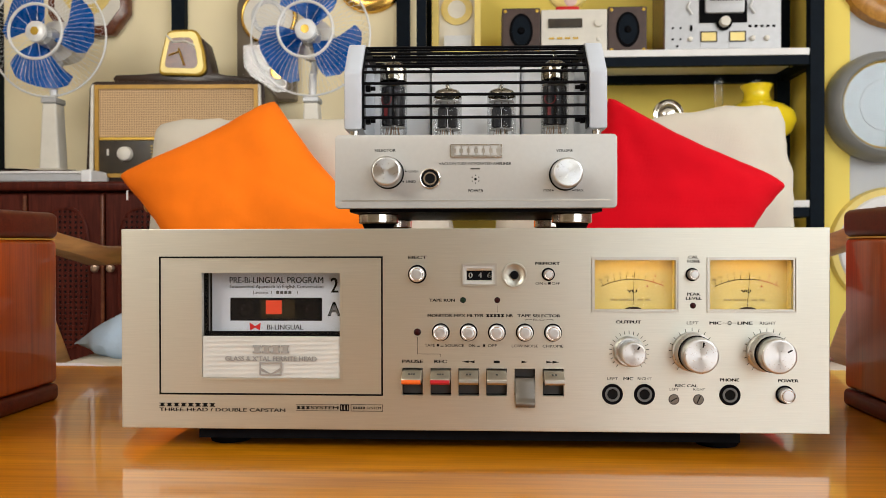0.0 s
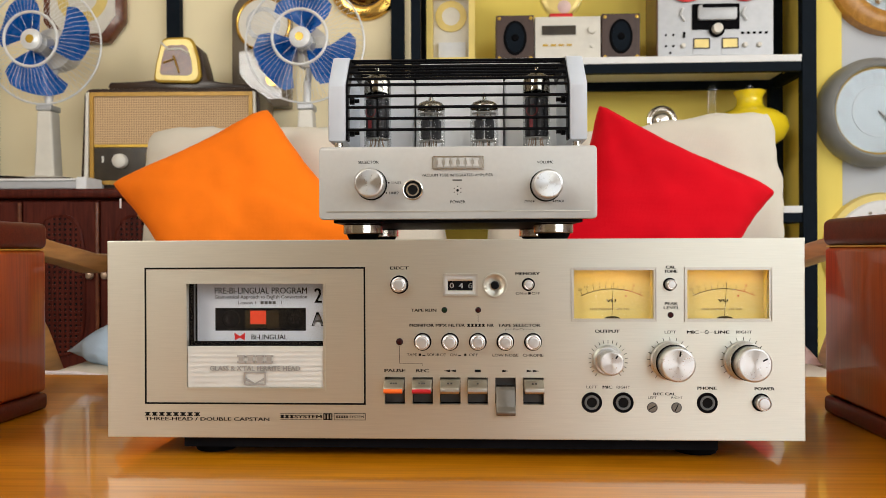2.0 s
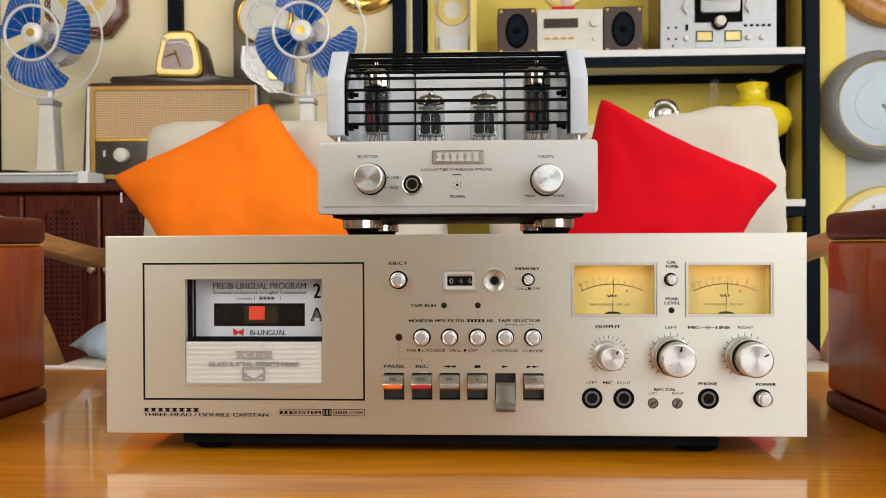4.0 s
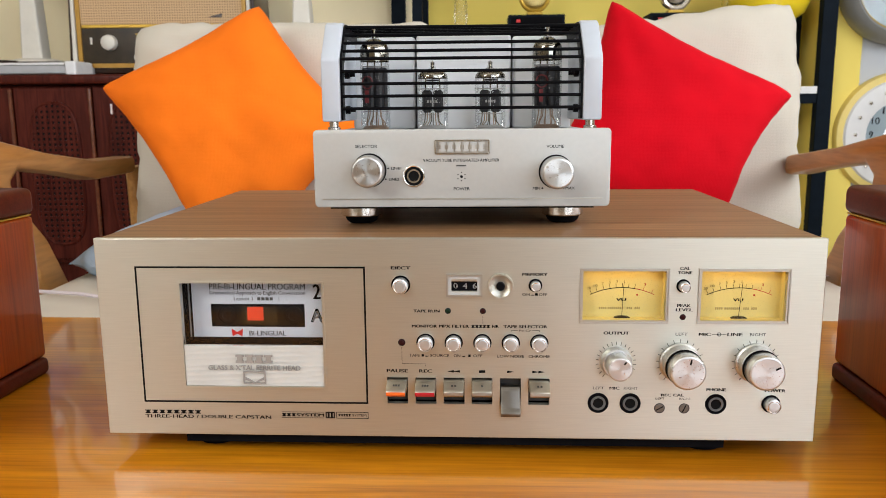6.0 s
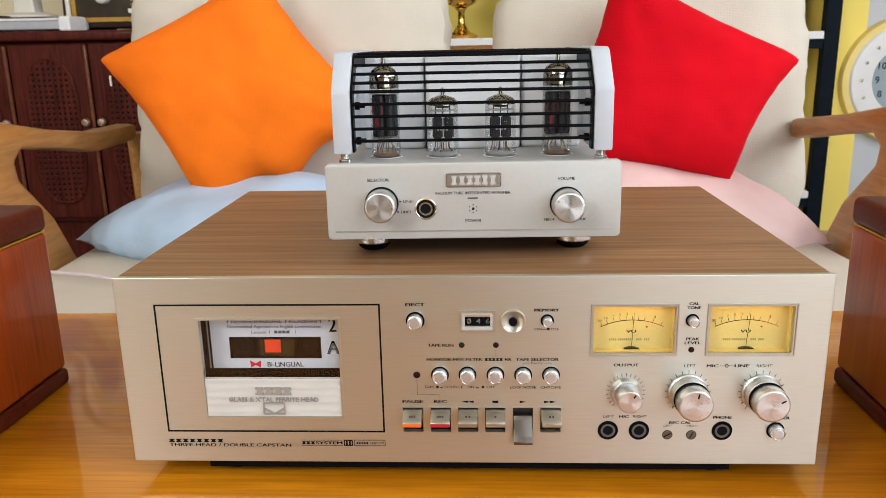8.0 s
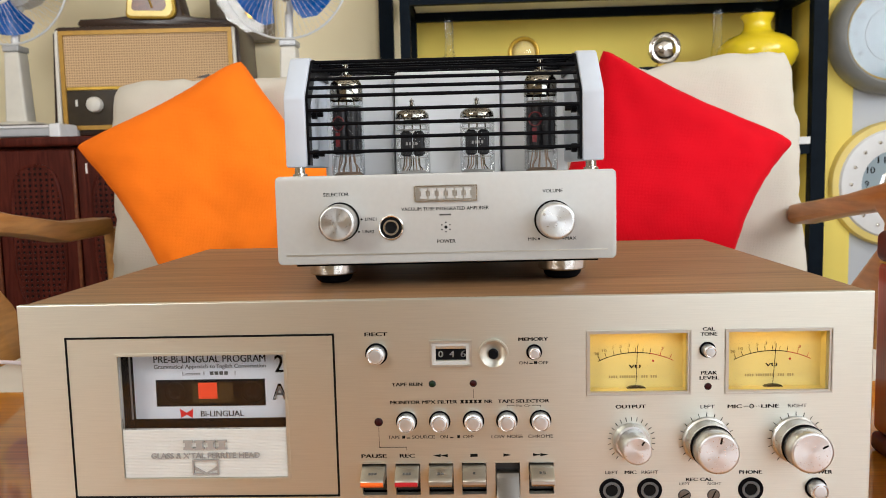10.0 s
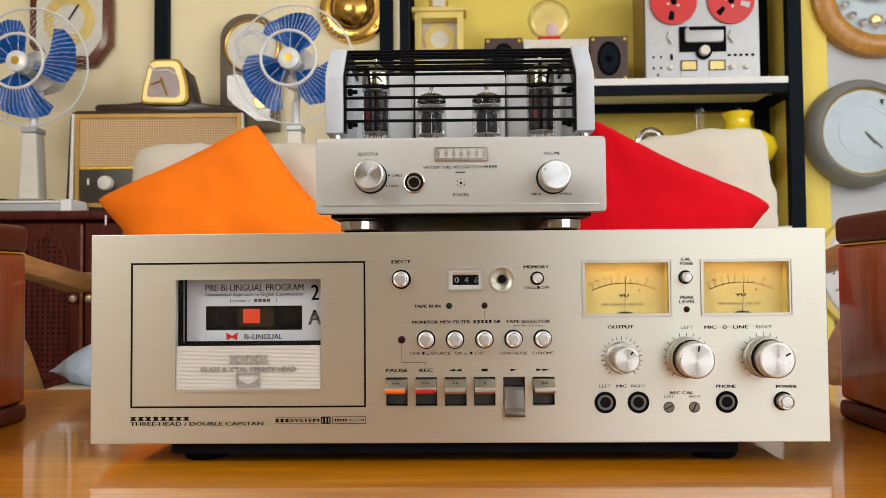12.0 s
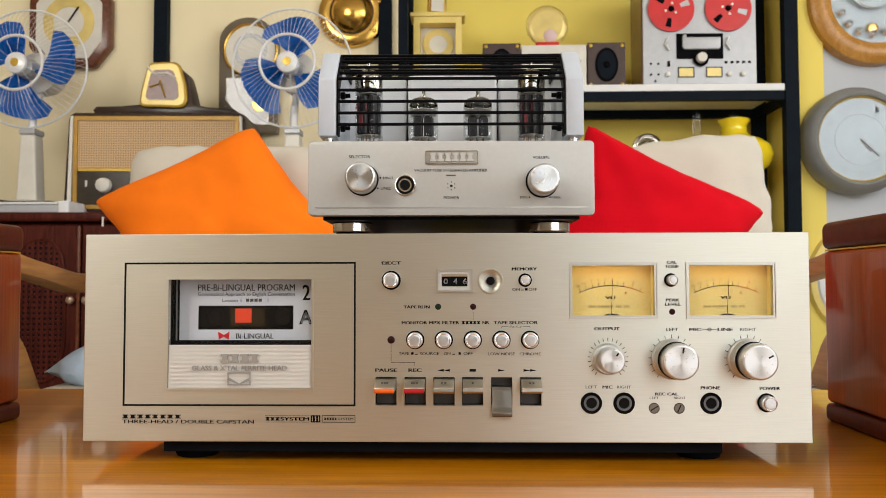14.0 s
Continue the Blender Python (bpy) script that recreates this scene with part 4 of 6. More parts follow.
# rotary controls
def control(x, z, r, reach, skirt, angle, ticks, tick_r):
    if skirt:
        k = part("level_knob", lathe([(0, 0.0100), (skirt * 0.93, 0.0100), (skirt, 0.0092), (skirt * 1.02, 0.0025), (skirt * 1.09, 0.0018), (skirt * 1.10, 0.0002), (0, 0.0002)], 48, facing(x, 0, z)), "knob", deck, "stacked pair of silver knobs", smooth=True)
        part("knob_gap", lathe([(r * 0.90, 0.0100), (r * 1.06, 0.0101), (r * 1.06, 0.0116), (0, 0.0116)], 40, facing(x, 0, z)), "soft_black", k)
        base = 0.0117
    else:
        k = part("level_knob", lathe([(0, 0.0035), (r * 1.16, 0.0035), (r * 1.28, 0.0015), (r * 1.30, 0.0002), (0, 0.0002)], 48, facing(x, 0, z)), "knob", deck, smooth=True)
        base = 0.0036
    part("knob_cap", lathe([(0, reach), (r * 0.90, reach), (r * 0.97, reach - 0.0004), (r, reach - 0.0012), (r * 1.02, base + 0.0004), (r * 1.0, base), (0, base)], 48, facing(x, 0, z)), "knob", k, smooth=True)
    m = facing(x, 0, z) @ pose(0, 0, 0, 0, 0, -angle)
    bm = box(-0.00048, 0.00048, r * 0.50, r * 0.80, reach, reach + 0.00012)
    bmesh.ops.transform(bm, matrix=m, verts=bm.verts)
    part("pointer", bm, "ink", k)
    for i in range(ticks):
        a = radians(-140 + 280 * i / (ticks - 1))
        s, c = math.sin(a), math.cos(a)
        part("scale_tick", rod([(x + s * tick_r, PY, z + c * tick_r), (x + s * (tick_r + 0.0017), PY, z + c * (tick_r + 0.0021))], 0.00019, 4), "ink", front)


control(0.0990, 0.0630, 0.0074, 0.0155, 0, 35, 21, 0.0105)
control(0.1372, 0.0630, 0.0104, 0.0208, 0.0112, 10, 17, 0.0124)
control(0.1822, 0.0630, 0.0104, 0.0208, 0.0112, 62, 17, 0.0124)

# sockets and trimmers
for x, z in ((0.0888, 0.0366), (0.1083, 0.0366), (0.1600, 0.0366)):
    j = part("jack_socket", lathe([(0.0032, -0.001), (0.0032, 0.0006), (0.0034, 0.0009), (0.0044, 0.0009), (0.0046, 0.0006)], 32, facing(x, 0, z)), "socket_grey", deck, smooth=True)
    part("socket_collar", lathe([(0.0045, 0.0005), (0.0060, 0.0009), (0.0064, 0.0004), (0.0064, -0.0004), (0.0045, -0.0004)], 32, facing(x, 0, z)), "soft_black", j, smooth=True)
    part("socket_hole", lathe([(0, 0.0002), (0.0033, 0.0002), (0.0033, -0.001)], 24, facing(x, 0, z)), "ink", j)
for x in (0.1262, 0.1411):
    s = part("trimmer_screw", lathe([(0, 0.0004), (0.0025, 0.0004), (0.0030, 0.0), (0.0030, -0.001)], 20, facing(x, 0, 0.0336)), "shaded_metal", deck, smooth=True)
    bm = box(-0.0024, 0.0024, -0.0003, 0.0003, 0.0003, 0.0005)
    bmesh.ops.transform(bm, matrix=facing(x, -0.0001, 0.0336) @ pose(0, 0, 0, 0, 0, 30 if x < 0.13 else 65), verts=bm.verts)
    part("screw_slot", bm, "ink", s)
    part("screw_rim", ring_of(0.0030, 0.0003, 20, facing(x, -0.0001, 0.0336), 5), "slot", s)

# ---- the valve amplifier on the deck ----
amp = thing("valve_amplifier", "small silver valve amplifier with black-barred tube cage on the deck", "amplifier", pose(0.0045, 0.0385, 0.1387, 0, 0, 1.2))
W = 0.0945
fascia = part("front_panel", prism(rounded(-W, W, 0.0145, 0.0640, 0.0028), 0.0, 0.008, "y", 0.0009), "ampmetal", amp, "thick satin silver front", smooth=True)
part("chassis", box(-0.090, 0.090, 0.0082, 0.205, 0.0165, 0.0620, 0.001), "ampmetal", amp)
part("bottom_plate", box(-0.086, 0.086, 0.010, 0.20, 0.0125, 0.0164), "black", amp)
for x in (-0.0690, 0.0690):
    for y in (0.036, 0.180):
        f = part("foot", lathe([(0, 0.0052), (0.0135, 0.0052), (0.0142, 0.0060), (0.0142, 0.0115), (0.0135, 0.0123), (0, 0.0123)], 36, Matrix.Translation((x, y, 0))), "chrome", amp, "turned metal foot", smooth=True)
        part("foot_pad", lathe([(0, 0.0002), (0.0085, 0.0002), (0.0105, 0.0020), (0.0118, 0.0051), (0, 0.0051)], 28, Matrix.Translation((x, y, 0))), "soft_black", f, smooth=True)
AY = -0.0001
# raised strip of glossier metal stands in for light caught along a groove
part("groove", box(-0.0895, 0.0895, -0.0003, 0.0001, 0.0194, 0.0202), "bezel", fascia)
badge = part("name_badge", prism(rounded(-0.0172, 0.0180, 0.0482, 0.0575, 0.0012), -0.0010, 0.0, "y", 0.0002), "keymetal", amp, "small bright metal plate")
part("badge_rim", picture_frame(-0.0168, 0.0176, 0.0486, 0.0571, -0.0014, -0.0010, 0.0004), "chrome", badge)
for k in range(6):
    part("raised_mark", slab_mark(-0.0140 + 0.0049 * k, -0.0099 + 0.0049 * k, 0.0500, 0.0557, -0.0019, -0.0010), "ampmetal", badge)
for text, x0, x1, z, h in (("SELECTOR", -0.0676, -0.0535, 0.0535, 0.0019), ("VOLUME", 0.0538, 0.0648, 0.0528, 0.0019), ("VACUUM TUBE INTEGRATED AMPLIFIER", -0.0245, 0.0240, 0.0444, 0.0019),
                           ("POWER", -0.0050, 0.0052, 0.0262, 0.0020), ("LINE1", -0.0448, -0.0385, 0.0394, 0.0017), ("LINE2", -0.0464, -0.0400, 0.0325, 0.0017),
                           ("MIN", 0.0455, 0.0500, 0.0263, 0.0017), ("MAX", 0.0662, 0.0722, 0.0263, 0.0017)):
    lettering(text, x0, x1, z, h, AY, "ink", fascia, 0.02)
bar(-0.0034, 0.0030, 0.0405, 0.0414, AY, "grey_ink", fascia)
for x, z in ((-0.0468, 0.0394), (-0.0485, 0.0325), (0.0515, 0.0263), (0.0650, 0.0263)):
    part("dot_print", lathe([(0, 0.0001), (0.0006, 0.0001), (0.0006, 0)], 10, facing(x, 0, z)), "ink", fascia)
for x, kz, a in ((-0.0587, 0.0383, 95), (0.0598, 0.0368, -60)):
    k = part("control_knob", lathe([(0, 0.0150), (0.0086, 0.0150), (0.0094, 0.0146), (0.0099, 0.0138), (0.0101, 0.0030), (0.0099, 0.0012), (0, 0.0012)], 56, facing(x, 0, kz)), "knob", amp, smooth=True)
    part("knob_dimple", lathe([(0, 0.0152), (0.0006, 0.0152), (0.0008, 0.0150)], 12, facing(x + 0.0078 * math.sin(radians(a)), 0, kz + 0.0078 * math.cos(radians(a)))), "keymetal", k)
    # flat ink disc, wider than the knob, paints the shadow gap behind it
    part("knob_gap", lathe([(0.0108, 0.0001), (0.0108, 0.0005), (0.0100, 0.0006), (0, 0.0006)], 40, facing(x, 0, kz)), "ink", k)
j = part("jack_socket", lathe([(0.0057, 0.0003), (0.0060, 0.0012), (0.0065, 0.0013), (0.0070, 0.0010), (0.0071, 0.0)], 32, facing(-0.0305, 0, 0.0345)), "chrome", amp, smooth=True)
part("socket_collar", lathe([(0.0031, 0.0006), (0.0034, 0.0010), (0.0044, 0.0010), (0.0046, 0.0005)], 32, facing(-0.0305, 0, 0.0345)), "chrome", j, smooth=True)
part("socket_hole", lathe([(0, 0.0003), (0.0058, 0.0003), (0.0058, -0.001)], 24, facing(-0.0305, 0, 0.0345)), "ink", j)
for k in range(7):
    a = radians(60 * k)
    x, z, r = (0.0, 0.0340, 0.0009) if k == 6 else (0.0026 * math.sin(a), 0.0340 + 0.0026 * math.cos(a), 0.0004)
    part("lamp_hole", lathe([(0, 0.0001), (r, 0.0001), (r, 0)], 12, facing(x, 0, z)), "ink", fascia)

# transformer covers behind the tubes
for x0, x1, y0, h in ((-0.0325, 0.0355, 0.080, 0.1292), (-0.0800, -0.0340, 0.086, 0.1284), (0.0370, 0.0800, 0.086, 0.1284)):
    part("transformer_cover", box(x0, x1, y0, 0.165, 0.0622, h, 0.002, 2), "cover", amp, "pale grey transformer cover")


def vacuum_tube(x, y, r, h, tall):
    """A miniature valve: bulb with a drawn tip, mirrored crown, plates between mica discs, wires to the pins."""
    t = part("vacuum_tube", lathe([(0, 0.0004), (r * 0.80, 0.0004), (r * 0.94, 0.0012), (r, 0.003), (r, h * 0.80), (r * 0.96, h * 0.86), (r * 0.80, h * 0.91), (r * 0.45, h * 0.945), (r * 0.20, h * 0.965), (r * 0.15, h * 1.03), (r * 0.17, h * 1.055), (0, h * 1.085)], 36), "tubeglass", amp, "tall output tube" if tall else "short driver tube", smooth=True)
    t.matrix_basis = pose(x, y, 0.0622)
    t.visible_shadow = False
    part("tube_socket", lathe([(r * 1.02, 0.0001), (r * 1.14, 0.0001), (r * 1.14, 0.0005), (r * 1.02, 0.0005)], 28), "cover", t)
    low = 0.72 if tall else 0.81
    part("getter_cap", lathe([(r * 0.970, h * low), (r * 0.965, h * 0.84), (r * 0.93, h * 0.868), (r * 0.76, h * 0.905), (r * 0.42, h * 0.938), (r * 0.18, h * 0.952)], 36), "getter", t, "mirror getter flash", smooth=True)
    part("seal_tip", lathe([(r * 0.12, h * 0.96), (r * 0.10, h * 1.02), (r * 0.12, h * 1.045), (0, h * 1.07)], 12), "getter", t, smooth=True)
    z0, z1 = (h * 0.22, h * 0.655) if tall else (h * 0.28, h * 0.63)
    bm = bmesh.new()
    if tall:
        box(-r * 0.84, r * 0.84, -r * 0.40, r * 0.40, z0, z1, r * 0.12, 2, bm)
        for u in (-0.30, 0.30):
            lathe([(r * 0.34, z0 + 0.0004), (r * 0.34, z1 - 0.0004)], 14, Matrix.Translation((u * r, -r * 0.30, 0)), bm)
        for k in range(3):
            box(-r * 0.87, r * 0.87, -r * 0.43, r * 0.43, z0 + (z1 - z0) * (0.25 + 0.25 * k), z0 + (z1 - z0) * (0.25 + 0.25 * k) + 0.0006, bm=bm)
    else:
        for u in (-0.36, 0.36):
            box((u - 0.26) * r, (u + 0.26) * r, -r * 0.42, r * 0.42, z0, z1, r * 0.10, 2, bm)
            box((u - 0.33) * r, (u + 0.33) * r, -r * 0.10, r * 0.10, z0 + 0.001, z1 - 0.001, bm=bm)
    part("anode", bm, "anode", t)
    for z in (z0 - 0.0012, z1 + 0.0006) + (() if tall else (h * 0.72,)):
        part("mica_disc", lathe([(0, z), (r * 0.90, z), (r * 0.90, z + 0.0004), (0, z + 0.0004)], 12), "mica", t)
    for k in range(9):
        a = k * math.pi * 2 / 9 + 0.2
        c, s = r * 0.62 * math.cos(a), r * 0.62 * math.sin(a)
        q = 0.55 + 0.35 * ((k * 5) % 3) / 2
        part("pin_wire", rod([(c, s, 0.0012), (c * 1.05, s * 1.05, h * 0.08), (c * q, s * q, h * 0.15), (c * q * 0.9, s * q, z0)], 0.0004, 5), "copper" if tall or k % 2 else "getter", t)
    part("pin_glass", lathe([(0, 0.0008), (r * 0.86, 0.0008), (r * 0.90, 0.0020), (r * 0.70, 0.0036), (r * 0.30, 0.0030), (0, 0.0030)], 24), "copper" if tall else "mica", t, "pressed pin base", smooth=True)
    for k in (-1, 0, 1):
        part("support_rod", rod([(k * r * 0.48, -0.1 * r, z1), (k * r * 0.44, -0.1 * r, h * (low + 0.02))], 0.00045, 5), "getter", t)
    part("getter_ring", ring_of(r * 0.42, 0.0005, 20, Matrix.Translation((0, 0, h * (0.74 if tall else 0.78))), 5), "anode", t)
    if tall:
        part("printed_ring", ring_of(r * 0.40, 0.0004, 24, Matrix.Translation((-r * 0.42, -r * 0.90, h * 0.50)) @ pose(0, 0, 0, 90, 0, -25), 5), "tube_red", t)
        part("printed_bar", box(-r * 0.60, -r * 0.34, -r * 0.91, -r * 0.85, h * 0.29, h * 0.42), "tube_red", t)
    else:
        for k in range(4):
            part("printed_bar", box(r * (-0.34 + 0.18 * k), r * (-0.23 + 0.18 * k), -r * 0.985, -r * 0.95, h * 0.43, h * 0.47), "emboss", t)


vacuum_tube(-0.0590, 0.045, 0.0100, 0.0645, True)
vacuum_tube(0.0580, 0.045, 0.0100, 0.0645, True)
vacuum_tube(-0.0195, 0.043, 0.0104, 0.0430, False)
vacuum_tube(0.0195, 0.043, 0.0104, 0.0430, False)

# tube cage
CAGE = [(0.0085, 0.0690), (0.0085, 0.1075), (0.0098, 0.1100), (0.0300, 0.1318), (0.0345, 0.1333), (0.1480, 0.1333), (0.1600, 0.1200), (0.1600, 0.0690)]
for s in (-1, 1):
    side = part("cage_side", prism(CAGE, s * 0.0775, s * 0.0895, "x", 0.0012), "white_metal", amp, "white folded cage side", smooth=True)
    for y in (0.016, 0.150):
        part("standoff", lathe([(0, 0), (0.0042, 0), (0.0042, 0.003), (0.0030, 0.0035), (0.0030, 0.0078), (0, 0.0078)], 6 if y > 0.1 else 20, Matrix.Translation((s * 0.0832, y, 0.0621))), "chrome", side)
    part("inner_bracket", prism([(0.0097, 0.0700), (0.0097, 0.1072), (0.0110, 0.1095), (0.0308, 0.1306), (0.0350, 0.1321), (0.1470, 0.1321), (0.1470, 0.1235), (0.0400, 0.1235), (0.0350, 0.1215), (0.0185, 0.1040), (0.0185, 0.0700)], s * 0.0760, s * 0.0773, "x"), "black", side)
    for y, z in ((0.020, 0.0765), (0.020, 0.0990)):
        part("screw", lathe([(0, 0), (0.0026, 0), (0.0026, 0.003), (0.0015, 0.0033), (0.0015, 0.0065), (0, 0.0065)], 8, Matrix.Translation((s * 0.0758, y, z)) @ pose(0, 0, 0, 0, -90 * s, 0)), "black", side)
bar_mesh = part("cage_bar", rod([(-0.0762, 0, 0), (0.0762, 0, 0)], 0.00105, 10), "black", amp, smooth=True)
spots = [(0.0105, 0.0772 + 0.0078 * k) for k in range(5)] + [(0.0156 + 0.0051 * k, 0.1136 + 0.0054 * k) for k in range(4)] + [(0.0420 + 0.0105 * k, 0.1310) for k in range(11)]
bar_mesh.matrix_basis = pose(0, *spots[0])
for y, z in spots[1:]:
    twin("cage_bar", bar_mesh, pose(0, y, z), amp)

# ---- the two lacquered boxes beside the deck ----
def speaker_box(m, label):
    b = thing("wooden_speaker_box", label, "speaker", m, "speakers beside the deck")
    part("body", box(0.0, 0.17, -0.22, 0.0, 0.0145, 0.1335, 0.004, 3), "cherry", b, smooth=True)
    part("lid", box(-0.0015, 0.1715, -0.2215, 0.0015, 0.1342, 0.1560, 0.006, 4), "cherry_dark", b, "dark top board", smooth=True)
    part("plinth", box(-0.001, 0.171, -0.221, 0.001, 0.0, 0.0140, 0.004, 3), "cherry_dark", b, "dark base board", smooth=True)
    part("seam", box(0.0012, 0.1688, -0.2188, -0.0012, 0.1333, 0.1345), "gold", b)


speaker_box(pose(0.2985, 0.155, 0, 0, 0, -1.0), "red-brown lacquered wooden speaker box with a dark lid")
speaker_box(pose(-0.5160, 0.1575, 0, 0, 0, -1.5), "red-brown lacquered wooden speaker box with a dark lid")

# ---- the sofa ----
SOFA = pose(0, 0.97, 0, 0, 0, 2.4)
sofa = thing("sofa", "two-seat wooden sofa with off-white cushions and curved arms", "sofa", SOFA)
part("seat_cushion", box(-0.70, 0.592, -0.53, 0.20, -0.20, -0.060, 0.035, 5), "ivory", sofa, "off-white seat pad", smooth=True)
part("seat_frame", box(-0.73, 0.64, -0.50, 0.26, -0.27, -0.201, 0.008), "armwood", sofa)
part("back_rail", box(-0.71, 0.62, 0.225, 0.265, 0.20, 0.27, 0.01, 3), "armwood", sofa)
for x in (-0.580, -0.085, 0.080, 0.560):
    part("back_post", rod([(x, 0.20, -0.27), (x, 0.235, 0.1), (x, 0.26, 0.335)], 0.018, 10), "armwood", sofa, smooth=True)
ARM = [(0.24, 0.125), (0.05, 0.128), (-0.12, 0.150), (-0.27, 0.178), (-0.33, 0.182), (-0.35, 0.165), (-0.345, 0.12), (-0.28, 0.02), (-0.20, -0.10), (-0.12, -0.22), (-0.02, -0.45),
       (0.05, -0.45), (0.00, -0.26), (-0.06, -0.12), (-0.15, 0.01), (-0.235, 0.085), (-0.240, 0.112), (-0.215, 0.130), (-0.08, 0.112), (0.05, 0.090), (0.24, 0.090)]
for x, back in ((-0.755, 0.24), (0.597, 0.075)):
    part("armrest", prism([(min(y, back), z) for y, z in ARM], x, x + 0.048, "x", 0.010), "armwood", sofa, "curved wooden armrest and leg", smooth=True)
    part("back_leg", rod([(x + 0.024, 0.29, 0.10), (x + 0.024, 0.32, FLOOR)], 0.02, 10), "armwood", sofa, smooth=True)


def cushion(name, label, m, w, h, t, mat, pinch, seed, wrinkle, power=0.55, group="", corner=0.0, skew=0.0):
    c = part(name, cushion_mesh(w, h, t, pinch, 34, seed, wrinkle, power, corner), mat, None, label, smooth=True)
    c.data.transform(Matrix(((1, 0, 0, 0), (0, 1, 0, 0), (skew, 0, 1, 0), (0, 0, 0, 1))))
    c.matrix_basis = m
    return tagged(c, category="cushion", group=group)


def slumped_cushion(name, label, corners, t, mat, pinch, seed, wrinkle, folds, sag=0.0):
    """A square cushion sagging on its lower corner; corners: lower, right, upper and left one, in the room."""
    low, right, top, left = (Vector(p) for p in corners)
    mid = (low + right + top + left) / 4
    out = (right - left).cross(top - low).normalized()
    bm = cushion_mesh(2, 2, t, pinch, 56, seed, wrinkle, 0.50, 0.035)
    for v in bm.verts:
        u, w = v.co.x, v.co.z
        d = v.co.y
        f = max(0.0, 1 - u * u) * max(0.0, 1 - w * w)
        for a, b, deg, depth, width in folds:             # creases that run out from a corner
            du, dw = u - a, w - b
            along = du * math.cos(radians(deg)) + dw * math.sin(radians(deg))
            across = -du * math.sin(radians(deg)) + dw * math.cos(radians(deg))
            if along > 0:
                d -= math.copysign(depth, d) * math.exp(-(across / width) ** 2) * min(1.0, along * 6) * math.exp(-along * 1.6) * min(1.0, f * 8)
        p = low * (1 - u) * (1 - w) / 4 + right * (1 + u) * (1 - w) / 4 + top * (1 + u) * (1 + w) / 4 + left * (1 - u) * (1 + w) / 4
        p.z -= sag * max(0.0, 1 - u * u) * ((1 - w) / 2) ** 2 * (1 + 0.25 * math.sin(9 * u + 1))     # the under edge spreads on the seat
        v.co = p - mid + out * -d
    c = part(name, bm, mat, None, label, smooth=True)
    c.matrix_basis = Matrix.Translation(mid)
    return tagged(c, category="cushion")


cushion("back_cushion", "off-white linen back cushion upright on the sofa", pose(-0.356, 1.10, 0.149, -8, 0, 2.4), 0.625, 0.480, 0.17, "ivory", 0.012, 1.0, 0.010, 0.30, "back cushions", 0.045)
cushion("back_cushion", "off-white linen back cushion upright on the sofa", pose(0.340, 1.13, 0.144, -8, -1.5, 2.4), 0.610, 0.500, 0.17, "ivory", 0.015, 7.0, 0.010, 0.30, "back cushions", 0.045, 0.085)
orange_cushion = slumped_cushion("throw_cushion", "bright orange cotton cushion leaning on the sofa back",
                                 [(-0.490, 0.885, 0.014), (-0.172, 0.960, 0.176), (-0.382, 0.990, 0.408), (-0.674, 0.950, 0.260)], 0.165, "orange", 0.105, 3.0, 0.006,
                                 [(1, -1, 150, 0.010, 0.10), (1, -1, 125, 0.008, 0.07), (-1, -1, 60, 0.007, 0.10), (-1, 1, -40, 0.005, 0.12), (1, -1, 172, 0.007, 0.06)], 0.060)
slumped_cushion("throw_cushion", "bright red cotton cushion leaning on the sofa back",
                [(0.437, 0.890, 0.034), (0.568, 0.965, 0.236), (0.245, 0.995, 0.412), (0.105, 0.915, 0.062)], 0.155, "red", 0.120, 5.0, 0.006,
                [(1, 1, 258, 0.012, 0.07), (1, 1, 215, 0.006, 0.10), (1, -1, 160, 0.008, 0.09), (-1, -1, 50, 0.006, 0.10)])
zp = part("zip_pull", box(-0.0018, 0.0018, -0.0012, 0.0012, -0.009, 0.009, 0.0006), "shelfwhite", orange_cushion, "small white zip pull")
zp.matrix_basis = orange_cushion.matrix_basis.inverted() @ pose(-0.650, 0.945, 0.222)
cushion("small_pillow", "pale blue cotton pillow lying on the sofa seat", pose(-0.450, 0.865, -0.004, -78, 0, -35), 0.35, 0.35, 0.10, "blue_cloth", 0.07, 9.0, 0.006)
cushion("small_pillow", "pale pink cotton pillow lying on the sofa seat", pose(0.335, 0.895, -0.006, -72, 0, 35), 0.40, 0.38, 0.13, "pink_cloth", 0.05, 11.0, 0.006)
cable = part("power_cable", rod([(-0.72, 0.70, -0.056), (-0.64, 0.66, -0.050), (-0.57, 0.63, -0.046), (-0.50, 0.61, -0.050), (-0.42, 0.60, -0.055), (-0.30, 0.60, -0.056), (-0.2, 0.60, -0.056)], 0.0028, 8), "cable", None, "thin pale cable lying across the sofa seat", smooth=True)
tagged(cable, category="cable")

